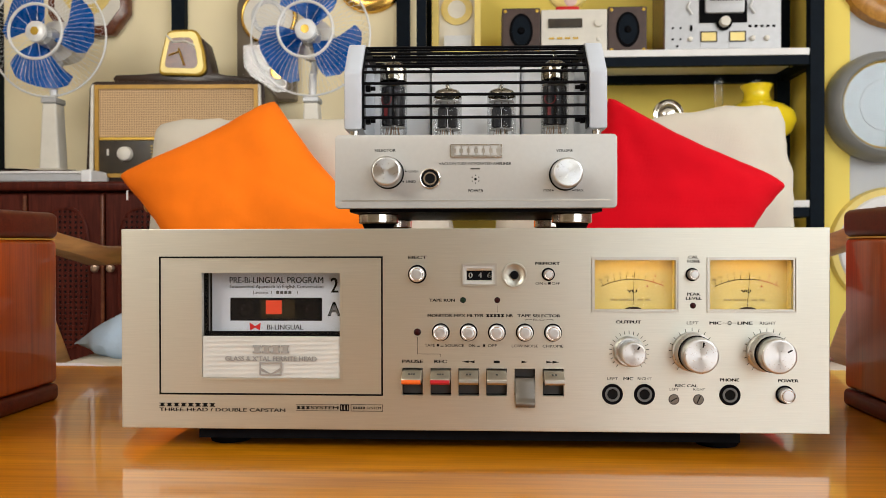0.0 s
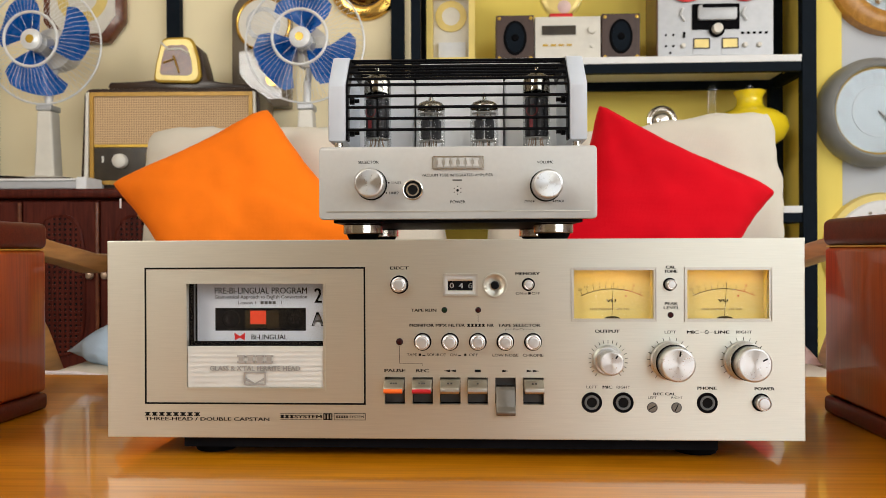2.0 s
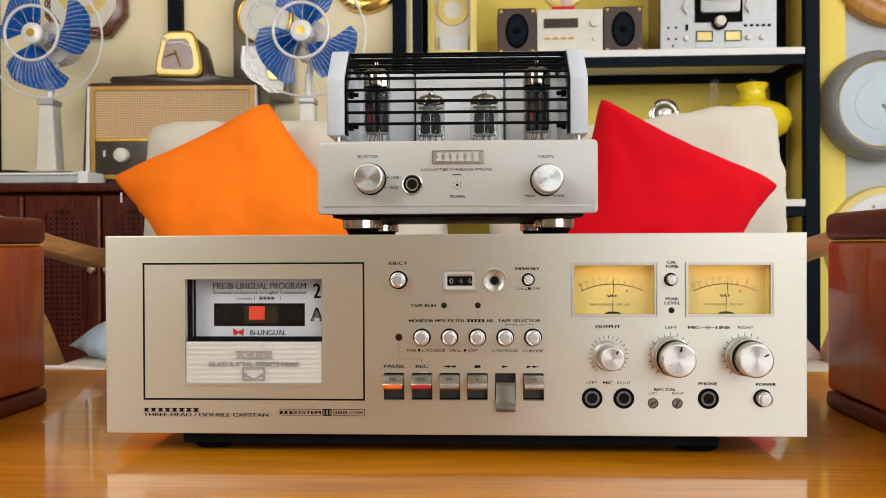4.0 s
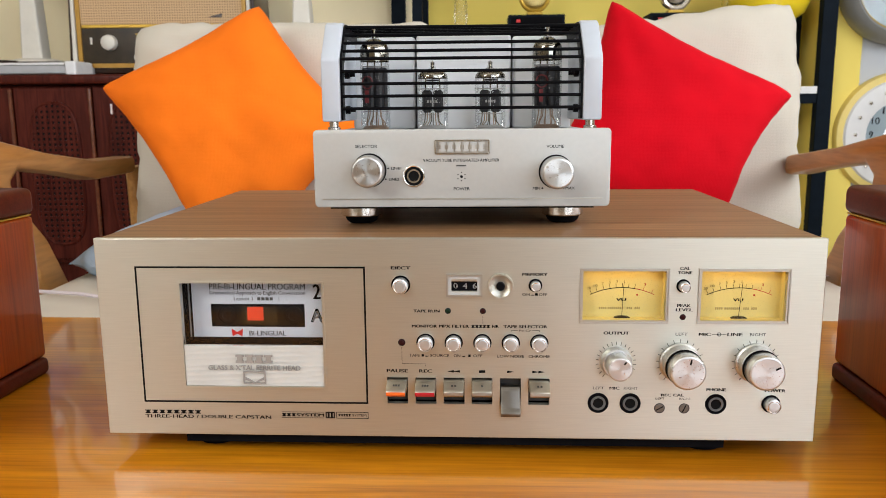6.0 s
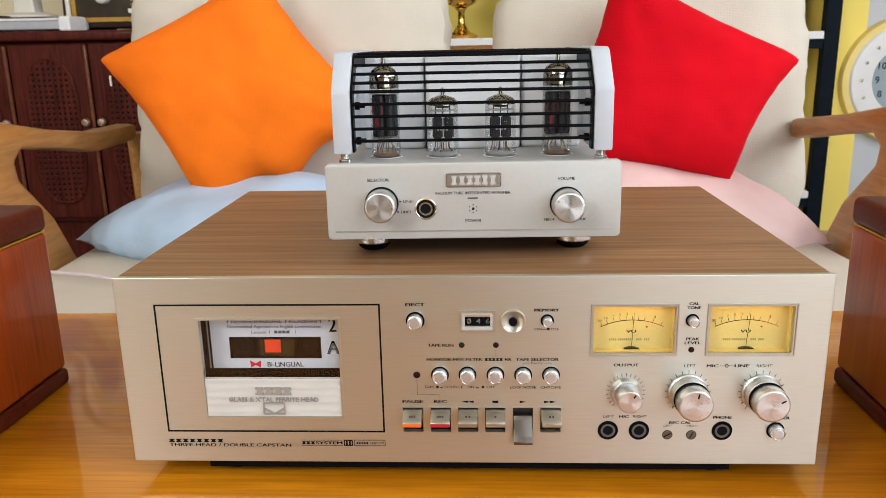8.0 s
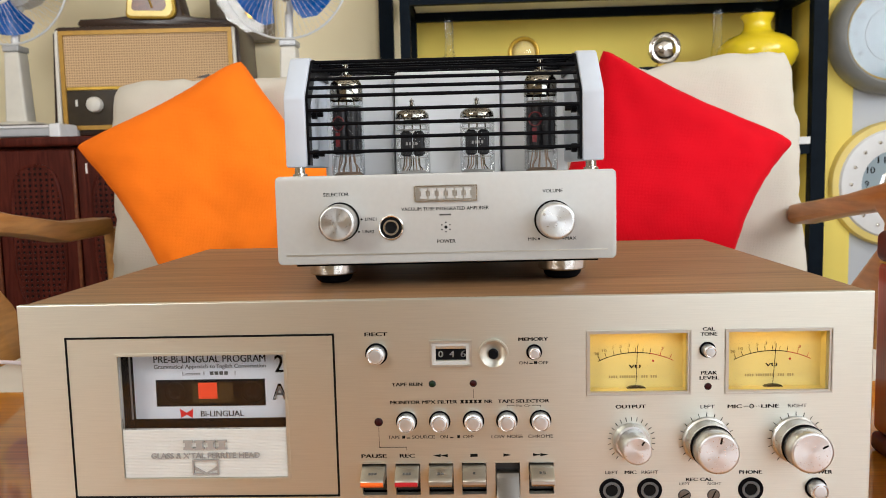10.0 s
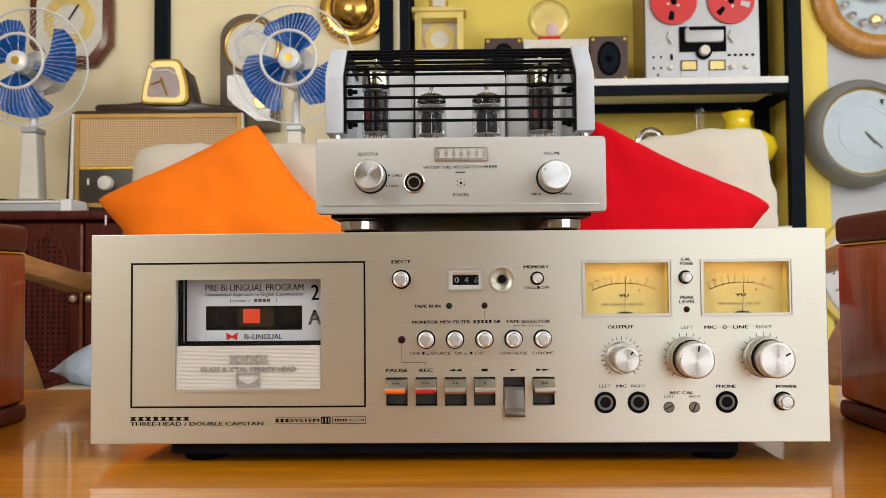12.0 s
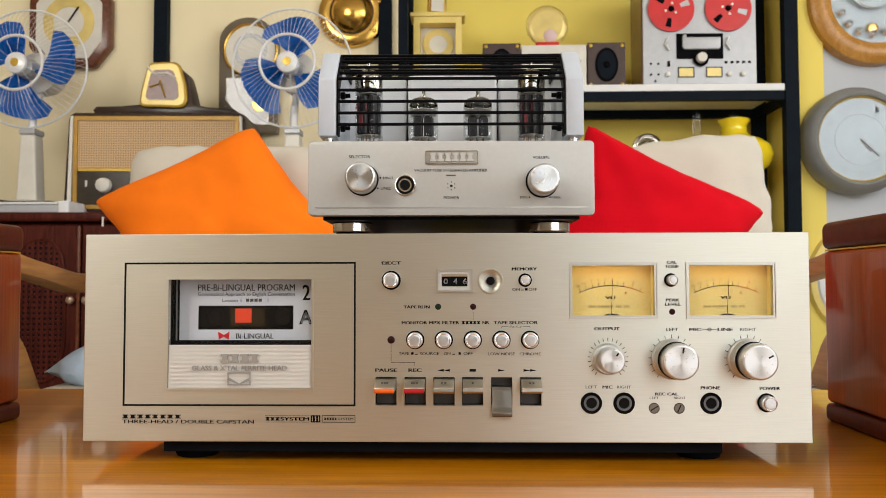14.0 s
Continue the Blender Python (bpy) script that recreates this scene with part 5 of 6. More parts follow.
# ---- the cane-front cabinet ----
CX = -1.212
cab = thing("sideboard", "dark mahogany sideboard with pierced oval lattice doors", "sideboard", pose(0, 2.04, 0, 0, 0, 2.0))
part("carcass", box(-2.0, -0.42, 0.022, 0.46, -0.27, 0.305, 0.004), "mahogany", cab)
part("top_board", box(-2.03, -0.39, -0.02, 0.48, 0.3055, 0.335, 0.008, 3), "mahogany", cab, smooth=True)
part("plinth", box(-1.97, -0.45, 0.05, 0.43, FLOOR, -0.2705), "mahogany", cab)
for k in range(4):
    x0 = CX - 0.505 + k * 0.2525 + 0.003
    x1 = x0 + 0.2465
    d = part("door", box(x0, x1, 0.002, 0.0215, -0.255, 0.296, 0.004), "mahogany", cab)
    c = (x0 + x1) / 2
    ov = [(c + 0.078 * math.copysign(abs(math.cos(t)) ** 0.7, math.cos(t)), 0.022 + 0.225 * math.copysign(abs(math.sin(t)) ** 0.55, math.sin(t))) for t in [2 * math.pi * i / 40 for i in range(40)]]
    part("dark_inset", prism(ov, -0.0010, 0.0018, "y"), "ink", d)
    bm = bmesh.new()
    for i in range(1, 9):
        x = c - 0.078 + i * 0.156 / 9
        zz = 0.225 * (max(0.0, 1 - abs((x - c) / 0.078) ** 2.86)) ** 0.19
        box(x - 0.0045, x + 0.0045, -0.004, -0.0011, 0.022 - zz, 0.022 + zz, bm=bm)
    for i in range(1, 26):
        z = 0.022 - 0.225 + i * 0.45 / 26
        xx = 0.078 * (max(0.0, 1 - abs((z - 0.022) / 0.225) ** 3.6)) ** 0.35
        box(c - xx, c + xx, -0.0048, -0.0012, z - 0.0045, z + 0.0045, bm=bm)
    part("lattice", bm, "mahogany", d)
    rim = [(x, 0.0, z) for x, z in ov] + [(ov[0][0], 0.0, ov[0][1])]
    part("oval_rim", rod(rim, 0.006, 6, caps=False), "mahogany", d, smooth=True)
    # rod in lighter wood paints the highlight down the door's edge
    part("door_edge", rod([(x1 - 0.002, -0.001, -0.25), (x1 - 0.002, -0.001, 0.29)], 0.006, 8), "redwood", d, smooth=True)
    kx = x1 - 0.022 if k in (0, 1) else x0 + 0.022
    part("knob", lathe([(0, 0.026), (0.010, 0.024), (0.014, 0.017), (0.010, 0.008), (0.006, 0.004), (0.008, 0), (0, 0)], 20, facing(kx, 0.002, 0.055)), "copper", d, "round pinkish brass knob", smooth=True)

# ---- on the sideboard ----
radio = thing("table_radio", "vintage wooden table radio with tan grille cloth and gilt trim", "radio", pose(-1.055, 2.215, 0.336, 0, 0, 2.0))
part("body", prism([(-0.300, 0.012), (0.300, 0.012), (0.316, 0.020), (0.322, 0.034), (0.308, 0.345), (0.300, 0.362), (0.286, 0.368), (-0.286, 0.368), (-0.300, 0.362), (-0.308, 0.345), (-0.322, 0.034), (-0.316, 0.020)], -0.002, 0.22, "y", 0.004), "darkwood", radio, smooth=True)
for x in (-1, 1):
    part("side_bezel", prism([(x * 0.288, 0.356), (x * 0.298, 0.352), (x * 0.306, 0.034), (x * 0.292, 0.030)], -0.014, -0.0025, "y", 0.002), "offwhite", radio, "ivory side bezel")
part("gilt_frame", picture_frame(-0.2870, 0.2870, 0.030, 0.354, -0.010, -0.0025, 0.014), "ochre", radio, "gilt inner frame")
part("grille_cloth", box(-0.2725, 0.2725, -0.005, -0.0022, 0.172, 0.3395), "cloth", radio, "tan woven grille cloth")
part("dial_panel", box(-0.2725, 0.2725, -0.006, -0.0022, 0.0445, 0.160), "dialbrown", radio)
part("gilt_strip", box(-0.270, 0.270, -0.010, 0.0, 0.1605, 0.1715, 0.002), "gold", radio)
for x in (-0.178, 0.178):
    part("tuning_knob", lathe([(0, 0.026), (0.018, 0.025), (0.024, 0.020), (0.026, 0.004), (0.026, 0), (0, 0)], 28, facing(x, -0.006, 0.112)), "offwhite", radio, smooth=True)
for k in range(6):
    part("piano_key", box(-0.095 + 0.032 * k, -0.067 + 0.032 * k, -0.022, -0.004, 0.056, 0.070, 0.002), "offwhite", radio)
for k in range(6):
    part("dial_mark", box(-0.09, 0.10, -0.0072, -0.0062, 0.084 + 0.011 * k, 0.086 + 0.011 * k), "gold", radio)
part("dial_tab", box(-0.245, -0.238, -0.008, -0.006, 0.108, 0.130), "offwhite", radio)
for x in (-0.25, 0.25):
    part("foot", box(x - 0.02, x + 0.02, 0.02, 0.20, 0.0, 0.0118), "soft_black", radio)
part("sail_badge", prism([(0.155, 0.192), (0.205, 0.192), (0.205, 0.205)], -0.007, -0.0042, "y"), "darkwood", radio)

clock = thing("mantel_clock", "dark wooden mantel clock with a gilt square dial, on the radio", "clock", pose(-1.052, 2.27, 0.7045, 0, 0, 2.0))
part("base", prism([(-0.240, 0.0), (0.250, 0.0), (0.258, 0.012), (0.250, 0.024), (0.15, 0.032), (0.105, 0.042), (0.092, 0.10), (0.076, 0.155), (0.050, 0.178), (-0.050, 0.178), (-0.062, 0.165), (-0.078, 0.10), (-0.085, 0.042), (-0.15, 0.036), (-0.245, 0.034), (-0.255, 0.020)], 0.0, 0.09, "y", 0.004), "darkwood", clock, smooth=True)
faceo = [(-0.070, 0.030), (0.062, 0.026), (0.078, 0.034), (0.086, 0.052), (0.080, 0.110), (0.062, 0.172), (0.052, 0.186), (0.036, 0.192), (-0.034, 0.190), (-0.050, 0.184), (-0.060, 0.166), (-0.078, 0.090), (-0.084, 0.046), (-0.081, 0.036)]
part("gilt_bezel", prism(faceo, -0.016, 0.001, "y", 0.005), "gold", clock, smooth=True)
part("dial", prism([(-0.008 + (x + 0.008) * 0.90, 0.110 + (z - 0.110) * 0.90) for x, z in faceo], -0.018, -0.0162, "y"), "dial_gold", clock)
part("dial_centre", prism([(-0.008 + (x + 0.008) * 0.68, 0.108 + (z - 0.110) * 0.66) for x, z in faceo], -0.020, -0.0182, "y"), "redwood", clock)
part("hour_hand", rod([(-0.006, -0.0215, 0.112), (-0.046, -0.0215, 0.098)], 0.0035, 6), "brass", clock)
part("minute_hand", rod([(-0.010, -0.0235, 0.122), (0.010, -0.0235, 0.062)], 0.0035, 6), "brass", clock)
# pale rod across the dial paints a reflection on the clock glass
part("glass_streak", rod([(-0.054, -0.0205, 0.170), (-0.030, -0.0205, 0.146), (0.014, -0.0205, 0.149), (0.046, -0.0205, 0.132)], 0.004, 6), "offwhite", clock)


def table_fan(m, spin, label):
    f = thing("table_fan", label, "fan", m, "table fans")
    foot = (0.3365 - m.translation.z) / m.to_scale().z
    part("base", lathe([(0, foot), (0.11, foot), (0.115, 0.01), (0.10, 0.03), (0.055, 0.04), (0, 0.04)], 32), "offwhite", f, smooth=True)
    part("column", prism([(-0.036, 0.030), (0.036, 0.030), (0.024, 0.262), (-0.024, 0.262)], -0.03, 0.03, "y", 0.006), "offwhite", f)
    part("neck_collar", box(-0.027, 0.027, -0.033, 0.033, 0.2625, 0.282, 0.004), "silver", f)
    part("neck", rod([(0, 0, 0.28), (0, 0.01, 0.36), (0, 0.05, 0.42)], 0.013, 10), "wire", f, smooth=True)
    C = Vector((0, 0, 0.484))
    part("motor", lathe([(0, -0.14), (0.05, -0.13), (0.07, -0.08), (0.07, -0.02), (0.04, -0.005), (0, -0.005)], 28, Matrix.Translation(C + Vector((0, 0.0, 0))) @ TO_FRONT), "offwhite", f, smooth=True)
    for k in range(3):
        bm = bmesh.new()
        rows = 9
        g = []
        for i in range(rows):
            r = 0.035 + 0.135 * i / (rows - 1)
            half = 18 + 24 * math.sin(math.pi * min(1.0, (i + 1.2) / rows) * 0.62)
            if i == rows - 1:
                half *= 0.72
            line = []
            for j in range(8):
                a = radians(spin + 120 * k + (i * 3.0) + half * (2 * j / 7 - 1))
                line.append(bm.verts.new((C.x + r * math.cos(a), -0.050 + 0.040 * (j / 7) - 0.008 * math.sin(j), C.z + r * math.sin(a))))
            g.append(line)
        for i in range(rows - 1):
            for j in range(7):
                bm.faces.new((g[i][j], g[i][j + 1], g[i + 1][j + 1], g[i + 1][j]))
        bmesh.ops.solidify(bm, geom=list(bm.faces), thickness=0.002)
        part("blade", bm, "blade", f, "blue plastic blade", smooth=True)
    part("hub", lathe([(0, 0.075), (0.024, 0.074), (0.034, 0.066), (0.036, 0.02), (0, 0.02)], 28, Matrix.Translation(C) @ TO_FRONT), "silver", f, smooth=True)
    part("hub_badge", lathe([(0, 0.1135), (0.022, 0.113), (0.034, 0.108), (0.036, 0.100), (0, 0.100)], 28, Matrix.Translation(C) @ TO_FRONT), "wire", f, smooth=True)
    part("badge_mark", lathe([(0, 0.115), (0.013, 0.1145), (0.014, 0.1136)], 20, Matrix.Translation(C) @ TO_FRONT), "gold", f)
    guard = part("guard_rim", ring_of(0.200, 0.0035, 64, Matrix.Translation(C + Vector((0, -0.03, 0))) @ TO_FRONT, 8), "wire", f, smooth=True)
    part("guard_ring", ring_of(0.090, 0.005, 48, Matrix.Translation(C + Vector((0, -0.108, 0))) @ TO_FRONT, 8), "wire", guard, smooth=True)
    bm = bmesh.new()
    for k in range(64):
        a = 2 * math.pi * k / 64
        c, s = math.cos(a), math.sin(a)
        rod([(C.x + r * c, y, C.z + r * s) for r, y in ((0.036, -0.104), (0.090, -0.108), (0.15, -0.096), (0.188, -0.062), (0.200, -0.032))] if k % 5 == 0 else
            [(C.x + r * c, y, C.z + r * s) for r, y in ((0.090, -0.108), (0.15, -0.096), (0.188, -0.062), (0.200, -0.032))], 0.0006, 4, bm)
        rod([(C.x + r * c, y, C.z + r * s) for r, y in ((0.200, -0.028), (0.17, 0.03), (0.07, 0.05))], 0.0005, 4, bm)
    tagged(part("wire_grille", bm, "wire", guard), kind="stuff")
    return f


table_fan(pose(-1.530, 2.27, 0.360) @ Matrix.Scale(1.054, 4), -2, "white table fan with blue blades and a wire guard")
table_fan(pose(-0.557, 2.13, 0.342, 0, 0, 0), 72, "white table fan with blue blades beside the radio")

player = thing("record_player", "low silver record player with a pale base, on the sideboard", "record player", pose(-1.56, 2.06, 0.3358, 0, 0, 2))
part("plinth", box(-0.22, 0.27, 0.0, 0.14, 0.006, 0.034, 0.004), "silver", player)
part("deck_top", box(-0.21, 0.21, 0.005, 0.135, 0.0342, 0.046, 0.003), "darkwood", player)
part("corner_block", box(0.235, 0.272, -0.004, 0.12, 0.0, 0.046, 0.006), "cover", player)
part("platter", lathe([(0, 0.0465), (0.06, 0.0465), (0.06, 0.052), (0, 0.053)], 32, Matrix.Translation((-0.02, 0.07, 0))), "soft_black", player)
part("lid_edge", box(-0.22, 0.235, -0.004, 0.000, 0.034, 0.041), "shelfwhite", player)

# ---- on the cream wall ----
oc = thing("octagonal_wall_clock", "octagonal red-brown wooden wall clock with a cream dial", "clock", pose(-1.558, 2.619, 1.150, 0, 0, 0))
octo = [(0.166 * a, 0.182 * b) for a, b in ((1, 0.52), (0.60, 1), (-0.60, 1), (-1, 0.52), (-1, -0.52), (-0.60, -1), (0.60, -1), (1, -0.52))]
part("frame", prism(octo, -0.045, 0.0, "y", 0.010), "redwood", oc, smooth=True)
part("dial", prism([(x * 0.80, z * 0.80) for x, z in octo], -0.049, -0.0455, "y"), "offwhite", oc)
part("dial_ring", lathe([(0.062, 0.0), (0.062, 0.002), (0.104, 0.002), (0.104, 0)], 40, facing(0.0, -0.0492, 0.0)), "dial_gold", oc)
part("hand", rod([(0, -0.054, 0), (0.04, -0.054, 0.06)], 0.003, 6), "ink", oc)

wc = thing("wall_clock", "grey-cased pendulum wall clock with a round gilt-rimmed dial", "clock", pose(-0.835, 2.619, 1.00, 0, 0, 0))
part("case", prism([(-0.115, -0.30), (0.115, -0.30), (0.115, 0.06)] + disc_outline(0, 0.06, 0.115, 0.10, 14, 0, 180) + [(-0.115, 0.06)], -0.060, 0.0, "y", 0.006), "taupe", wc, smooth=True)
part("gilt_rim", ring_of(0.104, 0.006, 48, facing(0.012, -0.064, 0.025)), "brass", wc, smooth=True)
part("dial", lathe([(0, 0.003), (0.102, 0.003), (0.102, 0)], 40, facing(0.012, -0.0605, 0.025)), "offwhite", wc)
part("inner_dial", lathe([(0.050, 0.0005), (0.052, 0.0012), (0.066, 0.0012), (0.068, 0)], 40, facing(0.012, -0.0637, 0.025)), "silver", wc)
part("pendulum_window", box(-0.085, 0.085, -0.064, -0.0605, -0.27, -0.085), "glass", wc).visible_shadow = False
part("pendulum", lathe([(0, 0.006), (0.028, 0.004), (0.032, 0)], 28, facing(0.05, -0.062, -0.19)), "brass", wc, smooth=True)

dome = thing("brass_wall_bowl", "round polished brass bowl clock hanging on the cream wall", "wall clock", pose(-0.428, 2.619, 1.185, 0, 0, 0))
part("rim", lathe([(0.085, 0.030), (0.105, 0.034), (0.132, 0.022), (0.138, 0.006), (0.134, 0), (0.085, 0)], 48, facing(0, 0, 0)), "brass", dome, smooth=True)
# solid dark ring paints the shade between brass rim and bowl
part("shadow_gap", lathe([(0.070, 0.031), (0.088, 0.0335), (0.088, 0.02), (0.070, 0.02)], 48, facing(0, 0, 0)), "darkwood", dome, smooth=True)
part("bowl", lathe([(0, 0.075), (0.03, 0.072), (0.06, 0.060), (0.080, 0.042), (0.086, 0.028), (0, 0.028)], 48, facing(0, 0, 0)), "brass", dome, smooth=True)
for k in range(6):
    a = radians(60 * k + 20)
    part("stud", lathe([(0, 0.008), (0.006, 0.006), (0.008, 0), (0, 0)], 14, facing(0.118 * math.cos(a), -0.030, 0.118 * math.sin(a))), "brass", dome, smooth=True)
for x, w in ((-1.195, 0.054), (-0.295, 0.052), (-1.96, 0.06)):
    r = part("wall_rail", box(x - w / 2, x + w / 2, 2.585, 2.6195, FLOOR, 2.29), "steel")
    tagged(r, "black steel upright rail fixed to the cream wall", "rail", "wall rails", "structure")

# ---- the steel shelf unit ----
shelf = thing("shelf_unit", "black steel shelf unit with white boards, holding clocks and audio gear", "shelf")
XL, XR, YF, YB = -0.213, 1.243, 2.47, 2.79
for x, w in ((XL, 0.036), (XR, 0.052)):
    for y in (YF, YB):
        part("post", box(x - w / 2, x + w / 2, y - 0.02, y + 0.02, FLOOR, 1.95, 0.002), "steel", shelf)
for z in (0.850, 0.290, -0.28, 1.50):
    board = part("shelf_board", box(XL + 0.019, XR - 0.027, YF - 0.018, YB + 0.015, z - 0.026, z, 0.002), "shelfwhite", shelf, "white board")
    for y in (YF, YB):
        part("rail", box(XL + 0.0185, XR - 0.0265, y - 0.014, y + 0.014, z - 0.060, z - 0.0262), "steel", shelf)
    for x in (XL, XR):
        part("rail", box(x - 0.014, x + 0.014, YF + 0.0205, YB - 0.0205, z - 0.060, z - 0.0262), "steel", shelf)
S1, S2 = 0.8505, 0.2905

# upper board
yc = thing("shelf_clock", "pale yellow wooden shelf clock with a round dial", "clock", pose(-0.085, 2.60, S1, 0, 0, 0))
part("case", picture_frame(-0.095, 0.095, 0.012, 0.305, -0.03, 0.06, 0.024), "yellow_paint", yc)
part("cornice", box(-0.108, 0.108, -0.038, 0.068, 0.3055, 0.324, 0.004), "yellow_paint", yc)
part("base", box(-0.108, 0.108, -0.038, 0.068, 0.0, 0.0118, 0.004), "yellow_paint", yc)
part("back", box(-0.070, 0.070, 0.030, 0.055, 0.037, 0.280), "offwhite", yc)
part("dial", lathe([(0.036, 0.001), (0.036, 0.006), (0.062, 0.006), (0.062, 0.0)], 40, facing(0.0, 0.029, 0.212)), "dial_gold", yc)
part("dial_centre", lathe([(0, 0.004), (0.036, 0.004), (0.036, 0.0)], 32, facing(0.0, 0.029, 0.212)), "offwhite", yc)
part("card", box(-0.050, 0.058, 0.012, 0.016, 0.040, 0.105), "label_white", yc)
sb = thing("carriage_clock", "small brass carriage clock on the yellow clock", "clock", pose(-0.090, 2.62, S1 + 0.3245, 0, 0, 14))
part("body", box(-0.036, 0.036, -0.026, 0.026, 0.0, 0.012, 0.003), "brass", sb)
for x in (-0.031, 0.031):
    for y in (-0.021, 0.021):
        part("pillar", rod([(x, y, 0.012), (x, y, 0.080)], 0.004, 8), "brass", sb, smooth=True)
part("dial", box(-0.026, 0.026, -0.016, -0.012, 0.014, 0.078), "offwhite", sb, "pale dial behind glass")
part("roof", box(-0.036, 0.036, -0.026, 0.026, 0.0802, 0.092, 0.003), "brass", sb)
part("handle", rod([(-0.022, 0, 0.092), (-0.020, 0, 0.110), (0.020, 0, 0.110), (0.022, 0, 0.092)], 0.003, 8), "brass", sb, smooth=True)


def little_speaker(x):
    s = thing("small_speaker", "small dark brown speaker with a black oval cone", "speaker", pose(x, 2.50, S1, 0, 0, 0), "small stereo speakers")
    part("cabinet", box(-0.072, 0.072, 0.0, 0.14, 0.0, 0.175, 0.003), "brown_box", s)
    part("surround", prism(disc_outline(0, 0.088, 0.044, 0.066, 40), -0.004, -0.0005, "y", 0.0015), "soft_black", s)
    part("cone", prism(disc_outline(0, 0.088, 0.034, 0.055, 40), -0.0058, -0.0042, "y"), "steel", s)
    part("dust_cap", lathe([(0, 0.008), (0.010, 0.006), (0.014, 0)], 20, facing(0, -0.006, 0.088)), "soft_black", s, smooth=True)
    for a in (-0.060, 0.060):
        for b in (0.012, 0.163):
            part("corner_stud", lathe([(0, 0.003), (0.006, 0.002), (0.007, 0)], 12, facing(a, -0.0002, b)), "gold", s)


little_speaker(0.163), little_speaker(0.563)
rec = thing("mini_receiver", "pale gold mini receiver with a dark display", "receiver", pose(0.363, 2.50, S1, 0, 0, 0))
part("body", box(-0.124, 0.124, 0.002, 0.18, 0.006, 0.168, 0.003), "offwhite", rec)
part("display", box(-0.098, 0.030, -0.003, 0.0018, 0.098, 0.132), "dialbrown", rec)
part("volume_knob", lathe([(0, 0.014), (0.014, 0.013), (0.016, 0.0), (0, 0)], 24, facing(0.090, 0.002, 0.114)), "offwhite", rec, smooth=True)
for k in range(4):
    part("button", box(-0.095 + 0.03 * k, -0.075 + 0.03 * k, -0.002, 0.0018, 0.055, 0.062), "gold", rec)
part("button", lathe([(0, 0.006), (0.007, 0.005), (0.008, 0)], 16, facing(0.090, 0.002, 0.055)), "offwhite", rec)
for a in (-0.10, 0.10):
    part("foot", box(a - 0.012, a + 0.012, 0.02, 0.15, 0.0, 0.0058), "soft_black", rec)
pl = thing("ornamental_clock", "round clear-rimmed gold ornament with a red foot on the receiver", "ornament", pose(0.343, 2.56, S1 + 0.1685, 0, 0, 0))
part("stand", box(-0.045, 0.045, -0.02, 0.02, 0.0, 0.024, 0.006), "red_plastic", pl)
part("disc", lathe([(0, 0.012), (0.060, 0.012), (0.076, 0.004), (0.076, -0.006), (0, -0.006)], 40, facing(0, 0, 0.090)), "dial_gold", pl, smooth=True)
part("rim", ring_of(0.076, 0.006, 40, facing(0, -0.002, 0.090)), "glass", pl, smooth=True)
part("flower", lathe([(0, 0.010), (0.018, 0.006), (0.026, 0.0)], 14, facing(0.012, -0.013, 0.050)), "pink_cloth", pl, smooth=True)

rd = thing("reel_tape_deck", "white open-reel tape deck with two red reels", "tape deck", pose(0.917, 2.505, S1, 0, 0, 0))
part("cabinet", box(-0.218, 0.218, 0.004, 0.20, 0.0, 0.445, 0.004), "redwood", rd)
part("front_panel", box(-0.214, 0.214, -0.004, 0.0035, 0.004, 0.441, 0.001), "silver", rd, "pale silver front")
for x, a in ((-0.108, 20), (0.108, -15)):
    reel = part("reel", lathe([(0.012, 0.010), (0.088, 0.010), (0.088, 0.004), (0.012, 0.004)], 44, facing(x, -0.004, 0.300)), "red_plastic", rd, "red plastic reel", smooth=True)
    for k in range(3):
        t = radians(a + 120 * k)
        o = [(x + r * math.cos(t + d), 0.300 + r * math.sin(t + d)) for r, d in ((0.038, -0.20), (0.072, -0.16), (0.072, 0.16), (0.038, 0.20))]
        part("reel_window", prism(o, -0.0150, -0.0142, "y"), "soft_black" if k else "silver", reel)
    part("reel_hub", lathe([(0, 0.018), (0.007, 0.016), (0.012, 0.010)], 16, facing(x, -0.004, 0.300)), "soft_black", reel)
    for k in range(3):
        t = radians(a + 60 + 120 * k)
        part("reel_hole", lathe([(0, 0.0004), (0.005, 0.0004), (0.005, 0)], 10, facing(x + 0.022 * math.cos(t), -0.0140, 0.300 + 0.022 * math.sin(t))), "offwhite", reel)
head = part("head_block", box(-0.088, 0.088, -0.010, -0.0042, 0.108, 0.205, 0.002), "soft_black", rd)
part("head_cover", prism(rounded(-0.070, 0.074, 0.140, 0.198, 0.012), -0.026, -0.0102, "y", 0.003), "silver", head, smooth=True)
part("cover_slot", box(-0.055, 0.080, -0.0272, -0.0262, 0.185, 0.199), "soft_black", head)
kb = part("selector_knob", lathe([(0, 0.024), (0.018, 0.023), (0.020, 0.004), (0, 0.004)], 28, facing(0.002, -0.0105, 0.108)), "offwhite", rd, smooth=True)
part("knob_plate", lathe([(0, 0.003), (0.030, 0.003), (0.030, 0)], 28, facing(0.002, -0.0102, 0.108)), "soft_black", kb)
